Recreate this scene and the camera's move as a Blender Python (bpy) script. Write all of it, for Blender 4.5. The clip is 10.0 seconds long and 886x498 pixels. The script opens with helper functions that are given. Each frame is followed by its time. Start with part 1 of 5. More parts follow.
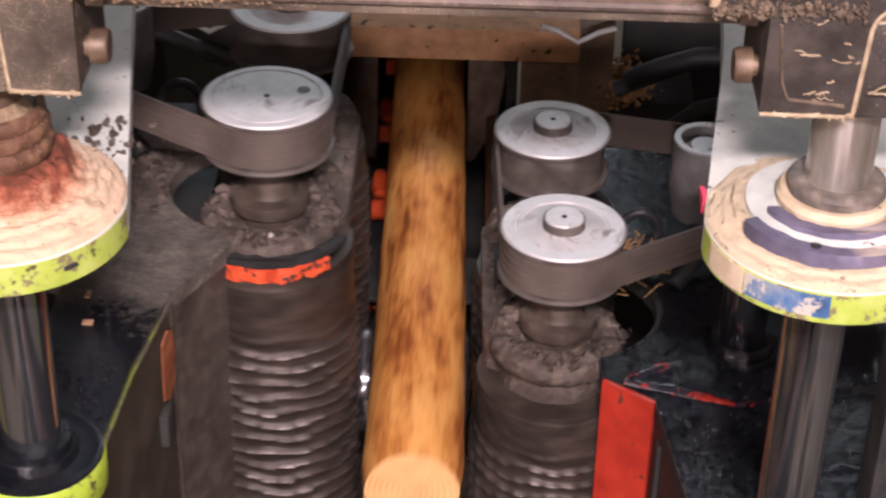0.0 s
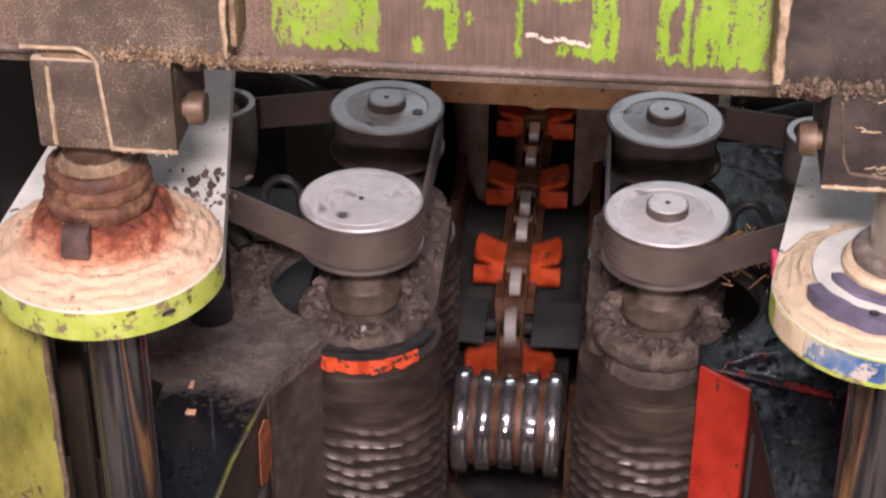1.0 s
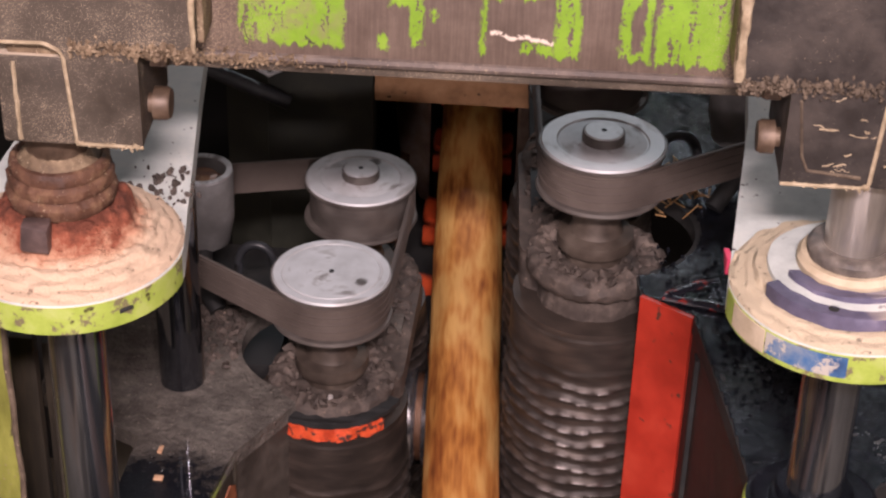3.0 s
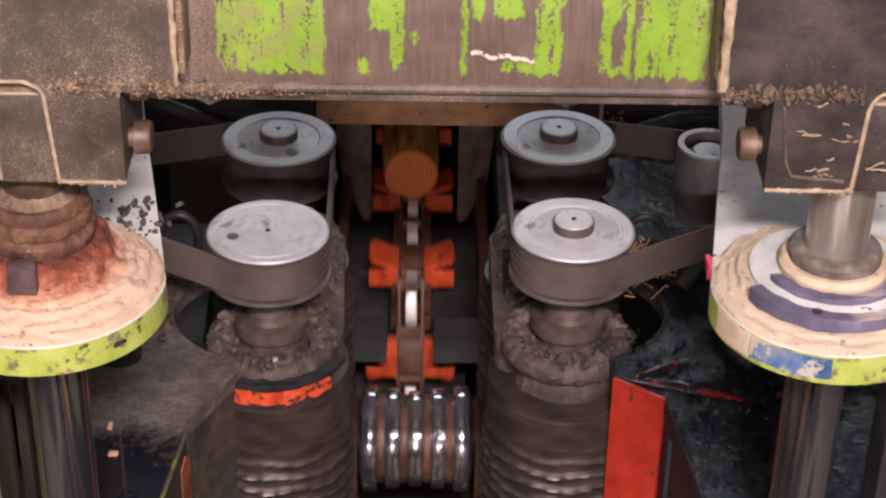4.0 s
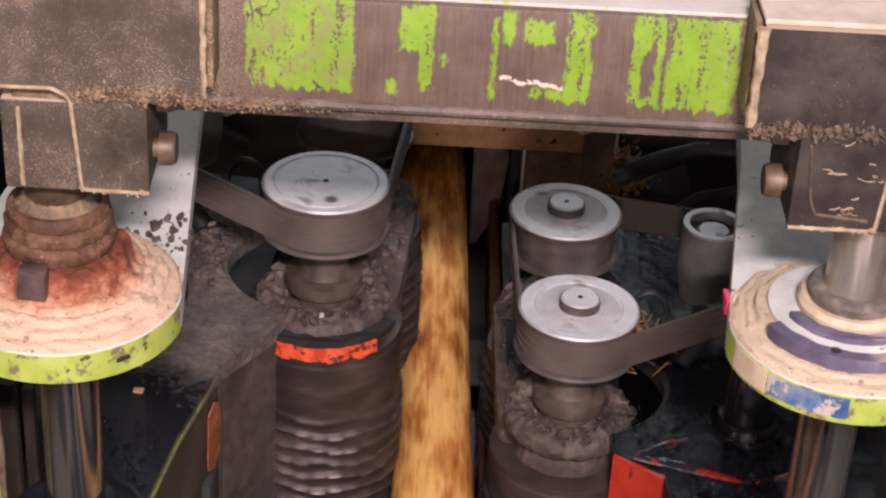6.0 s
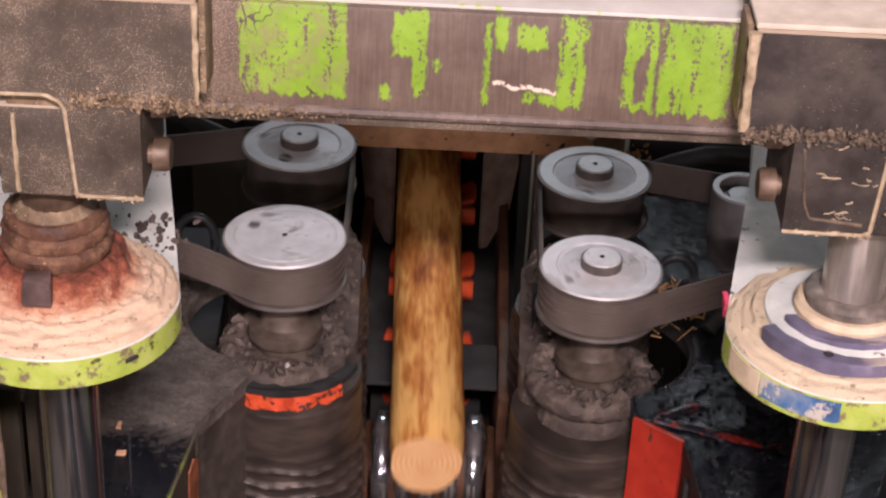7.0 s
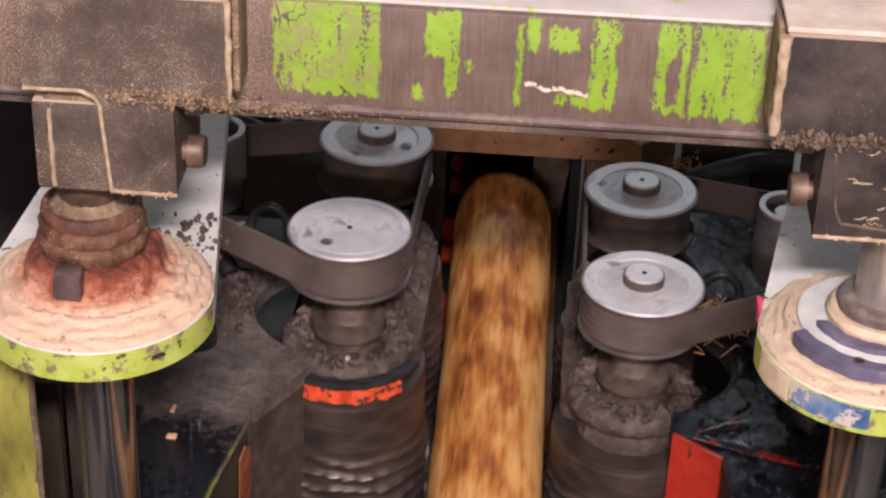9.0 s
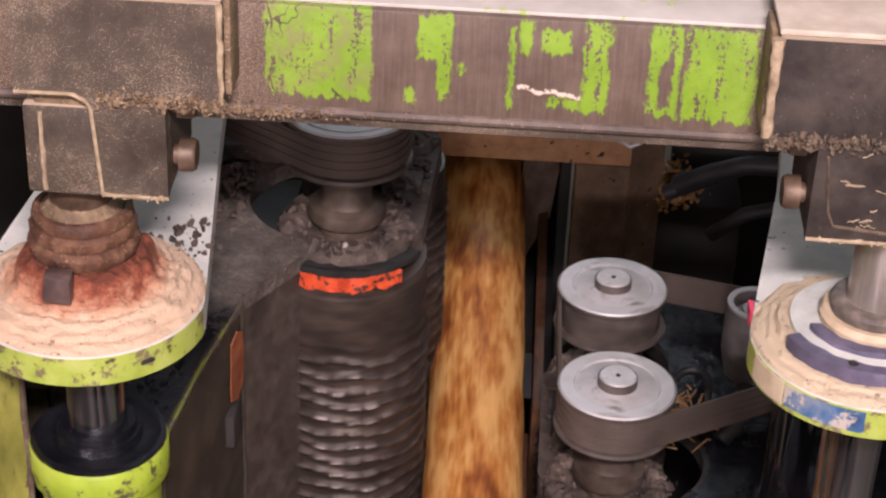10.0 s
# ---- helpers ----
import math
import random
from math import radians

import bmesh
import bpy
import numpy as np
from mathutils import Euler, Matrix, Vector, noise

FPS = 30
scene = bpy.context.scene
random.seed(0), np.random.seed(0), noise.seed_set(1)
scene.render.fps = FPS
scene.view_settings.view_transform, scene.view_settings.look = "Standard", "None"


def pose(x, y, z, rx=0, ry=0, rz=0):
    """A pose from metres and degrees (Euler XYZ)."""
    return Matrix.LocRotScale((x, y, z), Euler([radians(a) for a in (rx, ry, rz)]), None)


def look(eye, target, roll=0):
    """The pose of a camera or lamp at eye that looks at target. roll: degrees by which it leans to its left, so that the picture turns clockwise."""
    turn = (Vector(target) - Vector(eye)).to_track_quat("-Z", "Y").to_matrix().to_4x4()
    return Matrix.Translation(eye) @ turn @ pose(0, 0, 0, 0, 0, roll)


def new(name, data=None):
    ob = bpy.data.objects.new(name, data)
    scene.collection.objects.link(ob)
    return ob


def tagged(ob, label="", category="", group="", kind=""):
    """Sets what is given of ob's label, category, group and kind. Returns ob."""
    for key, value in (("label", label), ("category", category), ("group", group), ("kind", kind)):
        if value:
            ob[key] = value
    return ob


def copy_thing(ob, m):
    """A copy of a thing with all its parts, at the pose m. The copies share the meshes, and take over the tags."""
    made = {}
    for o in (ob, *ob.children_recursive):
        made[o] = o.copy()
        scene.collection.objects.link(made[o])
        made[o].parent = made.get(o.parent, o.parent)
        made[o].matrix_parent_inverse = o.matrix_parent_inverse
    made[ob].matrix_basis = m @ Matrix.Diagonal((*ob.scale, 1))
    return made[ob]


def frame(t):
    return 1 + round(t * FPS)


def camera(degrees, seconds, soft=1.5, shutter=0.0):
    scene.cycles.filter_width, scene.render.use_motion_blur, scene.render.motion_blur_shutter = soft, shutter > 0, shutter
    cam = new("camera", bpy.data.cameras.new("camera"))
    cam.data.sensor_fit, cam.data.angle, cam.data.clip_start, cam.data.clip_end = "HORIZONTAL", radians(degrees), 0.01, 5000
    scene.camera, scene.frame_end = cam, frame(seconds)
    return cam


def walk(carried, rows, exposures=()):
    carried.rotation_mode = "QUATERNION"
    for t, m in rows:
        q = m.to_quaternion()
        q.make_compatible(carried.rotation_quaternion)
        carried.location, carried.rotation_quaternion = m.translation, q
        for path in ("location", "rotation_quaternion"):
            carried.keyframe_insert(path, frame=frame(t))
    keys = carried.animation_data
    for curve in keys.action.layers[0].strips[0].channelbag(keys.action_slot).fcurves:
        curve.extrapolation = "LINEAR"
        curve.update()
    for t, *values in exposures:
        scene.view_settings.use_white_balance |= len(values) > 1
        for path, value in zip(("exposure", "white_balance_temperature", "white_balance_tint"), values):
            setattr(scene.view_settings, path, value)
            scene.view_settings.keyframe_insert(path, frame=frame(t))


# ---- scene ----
cam = camera(26.35, 10.0, soft=2.3, shutter=0.45)

# seconds, heading, tilt down, roll (degrees), shift of the eye (metres)
VIEWS = [
    (0.0, -0.675, 33.52, 1.395, 0.137, 0.107, -0.122),
    (0.2, -2.276, 33.721, 0.991, 0.16, 0.077, -0.085),
    (0.5, -5.435, 34.216, -0.119, 0.224, 0.038, -0.032),
    (1.0, -5.852, 32.942, 0.04, 0.236, 0.033, -0.005),
    (1.5, -4.52, 32.515, 0.886, 0.221, 0.01, 0.003),
    (2.0, -4.056, 32.836, 1.025, 0.22, -0.001, 0.003),
    (2.2, -3.562, 32.68, 1.31, 0.205, 0.0, 0.003),
    (3.3, -2.831, 32.874, 1.779, 0.17, -0.004, 0.0),
    (3.5, -3.146, 32.836, 1.597, 0.166, -0.004, -0.002),
    (4.0, 0.892, 32.242, 1.125, 0.036, -0.002, 0.003),
    (4.5, 1.2, 32.5, 2.1, 0.0, 0.0, 0.0),
    (5.0, 0.837, 32.452, 2.497, 0.008, 0.003, -0.003),
    (5.5, 0.859, 32.049, 3.129, 0.005, 0.005, 0.0),
    (6.0, 0.917, 31.696, 3.47, 0.004, 0.007, 0.005),
    (7.5, -1.086, 31.623, 2.581, 0.078, 0.004, 0.01),
    (8.0, -1.991, 31.688, 2.695, 0.085, -0.003, 0.01),
    (8.5, -2.31, 31.739, 2.457, 0.106, -0.003, 0.01),
    (9.0, -2.643, 31.493, 2.335, 0.113, -0.006, 0.009),
    (9.5, -2.201, 31.538, 2.469, 0.101, -0.001, 0.012),
    (10.0, -2.185, 31.333, 2.461, 0.105, -0.003, 0.004),
]


# seconds and stops: the picture starts brighter
EXPOSURES = [(0.0, 0.64), (0.5, 0.61), (1.0, 0.48), (1.5, 0.38), (2.0, 0.28), (4.0, 0.31), (6.0, 0.29), (8.0, 0.31), (10.0, 0.26)]


def view(head, tilt, roll, dx, dy, dz):
    h, p = radians(head), radians(tilt)
    eye = Vector((dx, -3.22 + dy, 3.45 + dz))
    return look(eye, eye + Vector((math.sin(h) * math.cos(p), math.cos(h) * math.cos(p), -math.sin(p))), roll)


walk(cam, [(v[0], view(*v[1:])) for v in VIEWS], EXPOSURES)

# ---- light ----
world = bpy.data.worlds.new("hall_air")
world.use_nodes = True
world.node_tree.nodes["Background"].inputs[0].default_value = (0.9, 0.95, 1.0, 1)
world.node_tree.nodes["Background"].inputs[1].default_value = 0.045
scene.world = world


def hall_and_fill_lamp(eye, target, size, watts, colour):
    data = bpy.data.lights.new("hall_and_fill_lamp", "AREA")
    data.shape, data.size, data.size_y, data.energy, data.color = "RECTANGLE", size[0], size[1], watts, colour
    ob = new("hall_and_fill_lamp", data)
    ob.matrix_world = look(eye, target)
    return ob


hall_and_fill_lamp((0.45, -4.9, 5.3), (0.05, 0.0, 1.7), (1.2, 0.28), 380, (1.0, 0.81, 0.84))
hall_and_fill_lamp((-0.1, -6.6, 3.1), (0.0, 0.0, 1.3), (1.2, 0.4), 100, (1.0, 0.81, 0.84))
# weak fill added from the left, where no lamp is known
hall_and_fill_lamp((-1.9, -3.6, 4.4), (-0.1, 0.0, 1.4), (1.6, 0.5), 14, (1.0, 0.81, 0.84))
# cool light from the far end of the hall
hall_and_fill_lamp((0.9, 4.6, 4.5), (0.2, 0.0, 1.3), (0.3, 0.2), 18, (0.9, 0.94, 1.0))
hall_and_fill_lamp((0.1, 7.5, 5.3), (0.05, 0.0, 1.4), (3.0, 0.5), 60, (0.8, 0.88, 1.0))


# ---- materials ----
def nodes_of(name):
    m = bpy.data.materials.new(name)
    m.use_nodes = True
    t = m.node_tree
    return m, t, t.nodes["Principled BSDF"]


def add(t, kind, **values):
    n = t.nodes.new(kind)
    for key, value in values.items():
        if key == "operation":
            n.operation = value
        elif key == "blend_type":
            n.blend_type = value
        elif key == "data_type":
            n.data_type = value
    return n


def noise_at(t, coord, scale, detail=6, rough=0.6, stretch=None):
    if stretch:
        m = add(t, "ShaderNodeMapping")
        m.inputs["Scale"].default_value = stretch
        t.links.new(coord, m.inputs[0])
        coord = m.outputs[0]
    n = add(t, "ShaderNodeTexNoise")
    n.inputs["Scale"].default_value, n.inputs["Detail"].default_value, n.inputs["Roughness"].default_value = scale, detail, rough
    t.links.new(coord, n.inputs["Vector"])
    return n.outputs["Fac"]


def ramp(t, fac, stops):
    r = add(t, "ShaderNodeValToRGB")
    while len(r.color_ramp.elements) < len(stops):
        r.color_ramp.elements.new(0.5)
    for e, (p, c) in zip(r.color_ramp.elements, stops):
        e.position, e.color = p, (*c, 1) if len(c) == 3 else c
    t.links.new(fac, r.inputs[0])
    return r.outputs[0]


def step(t, fac, lo, hi):
    r = add(t, "ShaderNodeMapRange")
    r.inputs[1].default_value, r.inputs[2].default_value = lo, hi
    t.links.new(fac, r.inputs[0])
    return r.outputs[0]


def mix(t, fac, a, b):
    m = add(t, "ShaderNodeMix", data_type="RGBA")
    t.links.new(fac, m.inputs[0])
    for sock, v in ((m.inputs[6], a), (m.inputs[7], b)):
        if isinstance(v, tuple):
            sock.default_value = (*v, 1)
        else:
            t.links.new(v, sock)
    return m.outputs[2]


def calc(t, op, a, b=None):
    m = add(t, "ShaderNodeMath", operation=op)
    for sock, v in zip(m.inputs, (a, b)):
        if v is None:
            continue
        if isinstance(v, (int, float)):
            sock.default_value = v
        else:
            t.links.new(v, sock)
    return m.outputs[0]


def bump(t, bsdf, height, strength, distance=0.004):
    b = add(t, "ShaderNodeBump")
    b.inputs["Strength"].default_value, b.inputs["Distance"].default_value = strength, distance
    t.links.new(height, b.inputs["Height"])
    t.links.new(b.outputs[0], bsdf.inputs["Normal"])


def surface(name, dark, mid, light, scale=18.0, rough=(0.5, 0.8), metal=0.0, relief=0.3, speck=None, dust=None, wear=None, stretch=None, coat=0.0):
    """Mottled surface: three tones, specks (colour, amount, scale), dust lying on upward faces (colour, amount), bare wear (colour, amount)."""
    m, t, b = nodes_of(name)
    tc = add(t, "ShaderNodeTexCoord")
    co = tc.outputs["Object"]
    n1 = noise_at(t, co, scale, 8, 0.65, stretch)
    n2 = noise_at(t, co, scale * 0.23, 4, 0.55)
    n3 = noise_at(t, co, scale * 9, 3, 0.6, stretch)
    both = calc(t, "ADD", calc(t, "MULTIPLY", n1, 0.6), calc(t, "MULTIPLY", n2, 0.4))
    col = ramp(t, both, [(0.33, dark), (0.5, mid), (0.66, light)])
    rgh = step(t, n1, 0.3, 0.7)
    rr = add(t, "ShaderNodeMapRange")
    rr.inputs[3].default_value, rr.inputs[4].default_value = rough
    t.links.new(rgh, rr.inputs[0])
    rgh = rr.outputs[0]
    height = calc(t, "ADD", n1, calc(t, "MULTIPLY", n3, 0.35))
    if wear:
        w = step(t, noise_at(t, co, scale * 0.8, 10, 0.75, stretch), 0.62 - wear[1] * 0.2, 0.65 - wear[1] * 0.2)
        col = mix(t, w, col, wear[0])
    if speck:
        drift = calc(t, "MULTIPLY", calc(t, "SUBTRACT", noise_at(t, co, 9, 5, 0.7), 0.5), 0.5)
        s = step(t, calc(t, "ADD", noise_at(t, co, speck[2], 2, 0.5), drift), 0.74 - speck[1] * 0.2, 0.8 - speck[1] * 0.2)
        col = mix(t, s, col, speck[0])
        height = calc(t, "ADD", height, calc(t, "MULTIPLY", s, 0.5))
    if dust:
        sep = add(t, "ShaderNodeSeparateXYZ")
        t.links.new(tc.outputs["Normal"], sep.inputs[0])
        d = calc(t, "MULTIPLY", step(t, sep.outputs[2], 0.25, 0.8), step(t, n2, 0.62 - dust[1] * 0.5, 0.72 - dust[1] * 0.4))
        col = mix(t, d, col, dust[0])
        ad = add(t, "ShaderNodeMapRange")
        ad.inputs[4].default_value = 0.9
        t.links.new(d, ad.inputs[0])
        t.links.new(rgh, ad.inputs[3])
        rgh = ad.outputs[0]
    t.links.new(col, b.inputs["Base Color"])
    t.links.new(rgh, b.inputs["Roughness"])
    b.inputs["Metallic"].default_value = metal
    if coat:
        b.inputs["Coat Weight"].default_value, b.inputs["Coat Roughness"].default_value = coat, 0.12
    bump(t, b, height, relief)
    return m


def box_mask(t, x, z, x0, x1, z0, z1, soft=0.002):
    m = calc(t, "MULTIPLY", step(t, x, x0 - soft, x0 + soft), step(t, calc(t, "MULTIPLY", x, -1.0), -x1 - soft, -x1 + soft))
    m2 = calc(t, "MULTIPLY", step(t, z, z0 - soft, z0 + soft), step(t, calc(t, "MULTIPLY", z, -1.0), -z1 - soft, -z1 + soft))
    return calc(t, "MULTIPLY", m, m2)


def beam_paint():
    """Brown primer with the remains of a green coat, torn into upright streaks, and a pale gouge."""
    m, t, b = nodes_of("flaking_green_paint")
    co = add(t, "ShaderNodeTexCoord").outputs["Object"]
    sep = add(t, "ShaderNodeSeparateXYZ")
    t.links.new(co, sep.inputs[0])
    x, y, z = sep.outputs
    n = noise_at(t, co, 14, 8, 0.7)
    up = noise_at(t, co, 60, 5, 0.7, (1.0, 1.0, 0.16))
    fine = noise_at(t, co, 160, 3, 0.6)
    scr = noise_at(t, co, 220, 3, 0.6, (1.0, 1.0, 0.05))
    brown = ramp(t, calc(t, "ADD", calc(t, "MULTIPLY", n, 0.6), calc(t, "MULTIPLY", scr, 0.4)), [(0.3, (0.075, 0.052, 0.04)), (0.5, (0.125, 0.09, 0.07)), (0.7, (0.19, 0.142, 0.112))])
    xw = calc(t, "ADD", x, calc(t, "MULTIPLY", calc(t, "SUBTRACT", noise_at(t, co, 55, 6, 0.7, (1, 1, 0.5)), 0.5), 0.034))
    zw = calc(t, "ADD", z, calc(t, "MULTIPLY", calc(t, "SUBTRACT", up, 0.5), 0.055))
    mask = None
    for x0, x1, z0, z1 in ((-0.252, -0.1, 2.222, 2.38), (-0.052, -0.038, 2.222, 2.245), (-0.036, 0.012, 2.29, 2.36), (-0.006, 0.012, 2.225, 2.31), (0.022, 0.03, 2.262, 2.285),
                           (0.094, 0.102, 2.22, 2.35), (0.108, 0.125, 2.31, 2.36), (0.14, 0.18, 2.31, 2.345), (0.2, 0.236, 2.222, 2.36), (0.152, 0.2, 2.222, 2.24),
                           (0.292, 0.336, 2.222, 2.36), (0.343, 0.442, 2.218, 2.36), (0.34, 0.442, 2.19, 2.2)):
        k = box_mask(t, xw, zw, x0, x1, z0, z1)
        mask = k if mask is None else calc(t, "MAXIMUM", mask, k)
    hole = box_mask(t, xw, zw, 0.307, 0.326, 2.235, 2.305)
    mask = calc(t, "MULTIPLY", mask, calc(t, "SUBTRACT", 1.0, hole))
    chips = step(t, calc(t, "ADD", calc(t, "MULTIPLY", up, 0.6), calc(t, "MULTIPLY", fine, 0.4)), 0.43, 0.455)
    mask = calc(t, "MULTIPLY", mask, chips)
    green = ramp(t, n, [(0.3, (0.15, 0.27, 0.02)), (0.55, (0.215, 0.37, 0.03)), (0.75, (0.27, 0.41, 0.055))])
    worn = calc(t, "MULTIPLY", step(t, noise_at(t, co, 26, 7, 0.75), 0.46, 0.6), step(t, calc(t, "MULTIPLY", x, -1.0), 0.08, 0.12))
    green = mix(t, calc(t, "MULTIPLY", worn, 0.8), green, (0.23, 0.235, 0.09))
    lines = None
    for sc, st in ((7.0, (1.0, 1.0, 0.35)), (9.0, (1.6, 1.0, 0.9)), (12.0, (0.5, 1.0, 1.2))):
        d = calc(t, "ABSOLUTE", calc(t, "SUBTRACT", noise_at(t, co, sc, 3, 0.55, st), 0.5))
        d = step(t, calc(t, "MULTIPLY", d, -1.0), -0.006, -0.003)
        lines = d if lines is None else calc(t, "MAXIMUM", lines, d)
    lines = calc(t, "MULTIPLY", lines, step(t, noise_at(t, co, 17, 2, 0.5), 0.5, 0.56))
    lines = calc(t, "MULTIPLY", lines, step(t, calc(t, "MULTIPLY", x, -1.0), 0.06, 0.1))
    green = mix(t, lines, green, (0.07, 0.06, 0.04))
    col = mix(t, mask, brown, green)
    zg = calc(t, "ADD", z, calc(t, "MULTIPLY", calc(t, "SUBTRACT", noise_at(t, co, 40, 3, 0.5, (1, 1, 0.0)), 0.5), 0.035))
    zg = calc(t, "ADD", zg, calc(t, "MULTIPLY", x, 0.14))
    gouge = calc(t, "MULTIPLY", box_mask(t, x, zg, 0.108, 0.198, 2.268, 2.2745, 0.0015), step(t, noise_at(t, co, 120, 3, 0.6), 0.4, 0.48))
    col = mix(t, gouge, col, (0.72, 0.6, 0.5))
    tan = step(t, noise_at(t, co, 480, 2, 0.5), 0.56, 0.62)
    col = mix(t, calc(t, "MULTIPLY", tan, step(t, calc(t, "ABSOLUTE", calc(t, "SUBTRACT", x, 0.1)), 0.28, 0.4)), col, (0.46, 0.36, 0.24))
    t.links.new(col, b.inputs["Base Color"])
    b.inputs["Roughness"].default_value = 0.5
    bump(t, b, calc(t, "ADD", calc(t, "MULTIPLY", mask, 0.6), calc(t, "MULTIPLY", fine, 0.3)), 0.35, 0.002)
    return m


def chrome(name, tint=(0.55, 0.56, 0.58), rough=0.16, band_mix=0.35):
    m, t, b = nodes_of(name)
    co = add(t, "ShaderNodeTexCoord").outputs["Object"]
    n = noise_at(t, co, 9, 6, 0.65, (1, 1, 0.25))
    col = ramp(t, n, [(0.35, tuple(c * 0.55 for c in tint)), (0.6, tint)])
    # upright tan and dark bands: reflections put into the colour, with some rust
    rust_reflection = step(t, noise_at(t, co, 21, 4, 0.6, (1, 1, 0.05)), 0.5, 0.62)
    dark_reflection = step(t, noise_at(t, co, 26, 4, 0.6, (1, 1, 0.04)), 0.53, 0.6)
    col = mix(t, calc(t, "MULTIPLY", rust_reflection, band_mix), col, (0.42, 0.26, 0.15))
    col = mix(t, calc(t, "MULTIPLY", dark_reflection, band_mix * 1.2), col, (0.05, 0.055, 0.07))
    t.links.new(col, b.inputs["Base Color"])
    b.inputs["Metallic"].default_value = 0.92
    t.links.new(calc(t, "ADD", calc(t, "MULTIPLY", rust_reflection, 0.3), rough), b.inputs["Roughness"])
    return m


def log_wood(name, tone):
    """Debarked log: pale sapwood with brown bast left in streaks along the stem."""
    m, t, b = nodes_of(name)
    co = add(t, "ShaderNodeTexCoord").outputs["Object"]
    big = noise_at(t, co, 8, 6, 0.65, (1.0, 0.35, 1.0))
    patch = noise_at(t, co, 21, 7, 0.7, (1.0, 0.3, 1.0))
    grain = noise_at(t, co, 70, 5, 0.65, (1, 0.08, 1))
    s = calc(t, "ADD", calc(t, "MULTIPLY", big, 0.5), calc(t, "ADD", calc(t, "MULTIPLY", patch, 0.32), calc(t, "MULTIPLY", grain, 0.18)))
    col = ramp(t, s, [(0.35, (0.06, 0.018, 0.007)), (0.43, (0.28, 0.085, 0.02)), (0.49, (0.56, 0.23, 0.055)), (0.54, tuple(0.85 * c for c in tone)), (0.63, tone)])
    t.links.new(col, b.inputs["Base Color"])
    b.inputs["Roughness"].default_value = 0.62
    b.inputs["Specular IOR Level"].default_value = 0.25
    bump(t, b, calc(t, "ADD", grain, patch), 0.35, 0.004)
    return m


def end_grain(name, a, c):
    m, t, b = nodes_of(name)
    co = add(t, "ShaderNodeTexCoord").outputs["Object"]
    mp = add(t, "ShaderNodeMapping")
    mp.inputs["Scale"].default_value = (1, 0, 1)
    t.links.new(co, mp.inputs[0])
    w = add(t, "ShaderNodeTexWave")
    w.wave_type, w.rings_direction = "RINGS", "SPHERICAL"
    w.inputs["Scale"].default_value, w.inputs["Distortion"].default_value = 28, 2.5
    t.links.new(mp.outputs[0], w.inputs[0])
    n = noise_at(t, co, 22, 5, 0.6)
    f = calc(t, "ADD", calc(t, "MULTIPLY", w.outputs["Fac"], 0.3), calc(t, "MULTIPLY", n, 0.7))
    t.links.new(ramp(t, f, [(0.25, a), (0.7, c)]), b.inputs["Base Color"])
    b.inputs["Roughness"].default_value = 0.75
    return m


def bright_crest_roller(radius):
    """Brown oiled steel; rib crests rubbed by the logs, their glint put into a paler colour."""
    m, t, b = nodes_of("steel_feed_roller")
    co = add(t, "ShaderNodeTexCoord").outputs["Object"]
    sep = add(t, "ShaderNodeSeparateXYZ")
    t.links.new(co, sep.inputs[0])
    r = calc(t, "SQRT", calc(t, "ADD", calc(t, "MULTIPLY", sep.outputs[0], sep.outputs[0]), calc(t, "MULTIPLY", sep.outputs[1], sep.outputs[1])))
    n1, n2, n3 = noise_at(t, co, 14, 7, 0.65, (1, 1, 2.5)), noise_at(t, co, 5, 3, 0.5), noise_at(t, co, 150, 3, 0.6)
    col = ramp(t, calc(t, "ADD", calc(t, "MULTIPLY", n1, 0.6), calc(t, "MULTIPLY", n2, 0.4)), [(0.33, (0.02, 0.016, 0.014)), (0.5, (0.05, 0.039, 0.033)), (0.66, (0.11, 0.083, 0.067))])
    crest = step(t, calc(t, "ADD", r, calc(t, "MULTIPLY", calc(t, "SUBTRACT", n3, 0.5), 0.003)), radius + 0.0055, radius + 0.0115)
    col = mix(t, crest, col, (0.23, 0.205, 0.195))
    t.links.new(col, b.inputs["Base Color"])
    t.links.new(calc(t, "ADD", calc(t, "MULTIPLY", crest, 0.5), 0.35), b.inputs["Metallic"])
    t.links.new(calc(t, "SUBTRACT", 0.46, calc(t, "MULTIPLY", crest, 0.18)), b.inputs["Roughness"])
    bump(t, b, calc(t, "ADD", n1, calc(t, "MULTIPLY", n3, 0.4)), 0.3)
    return m


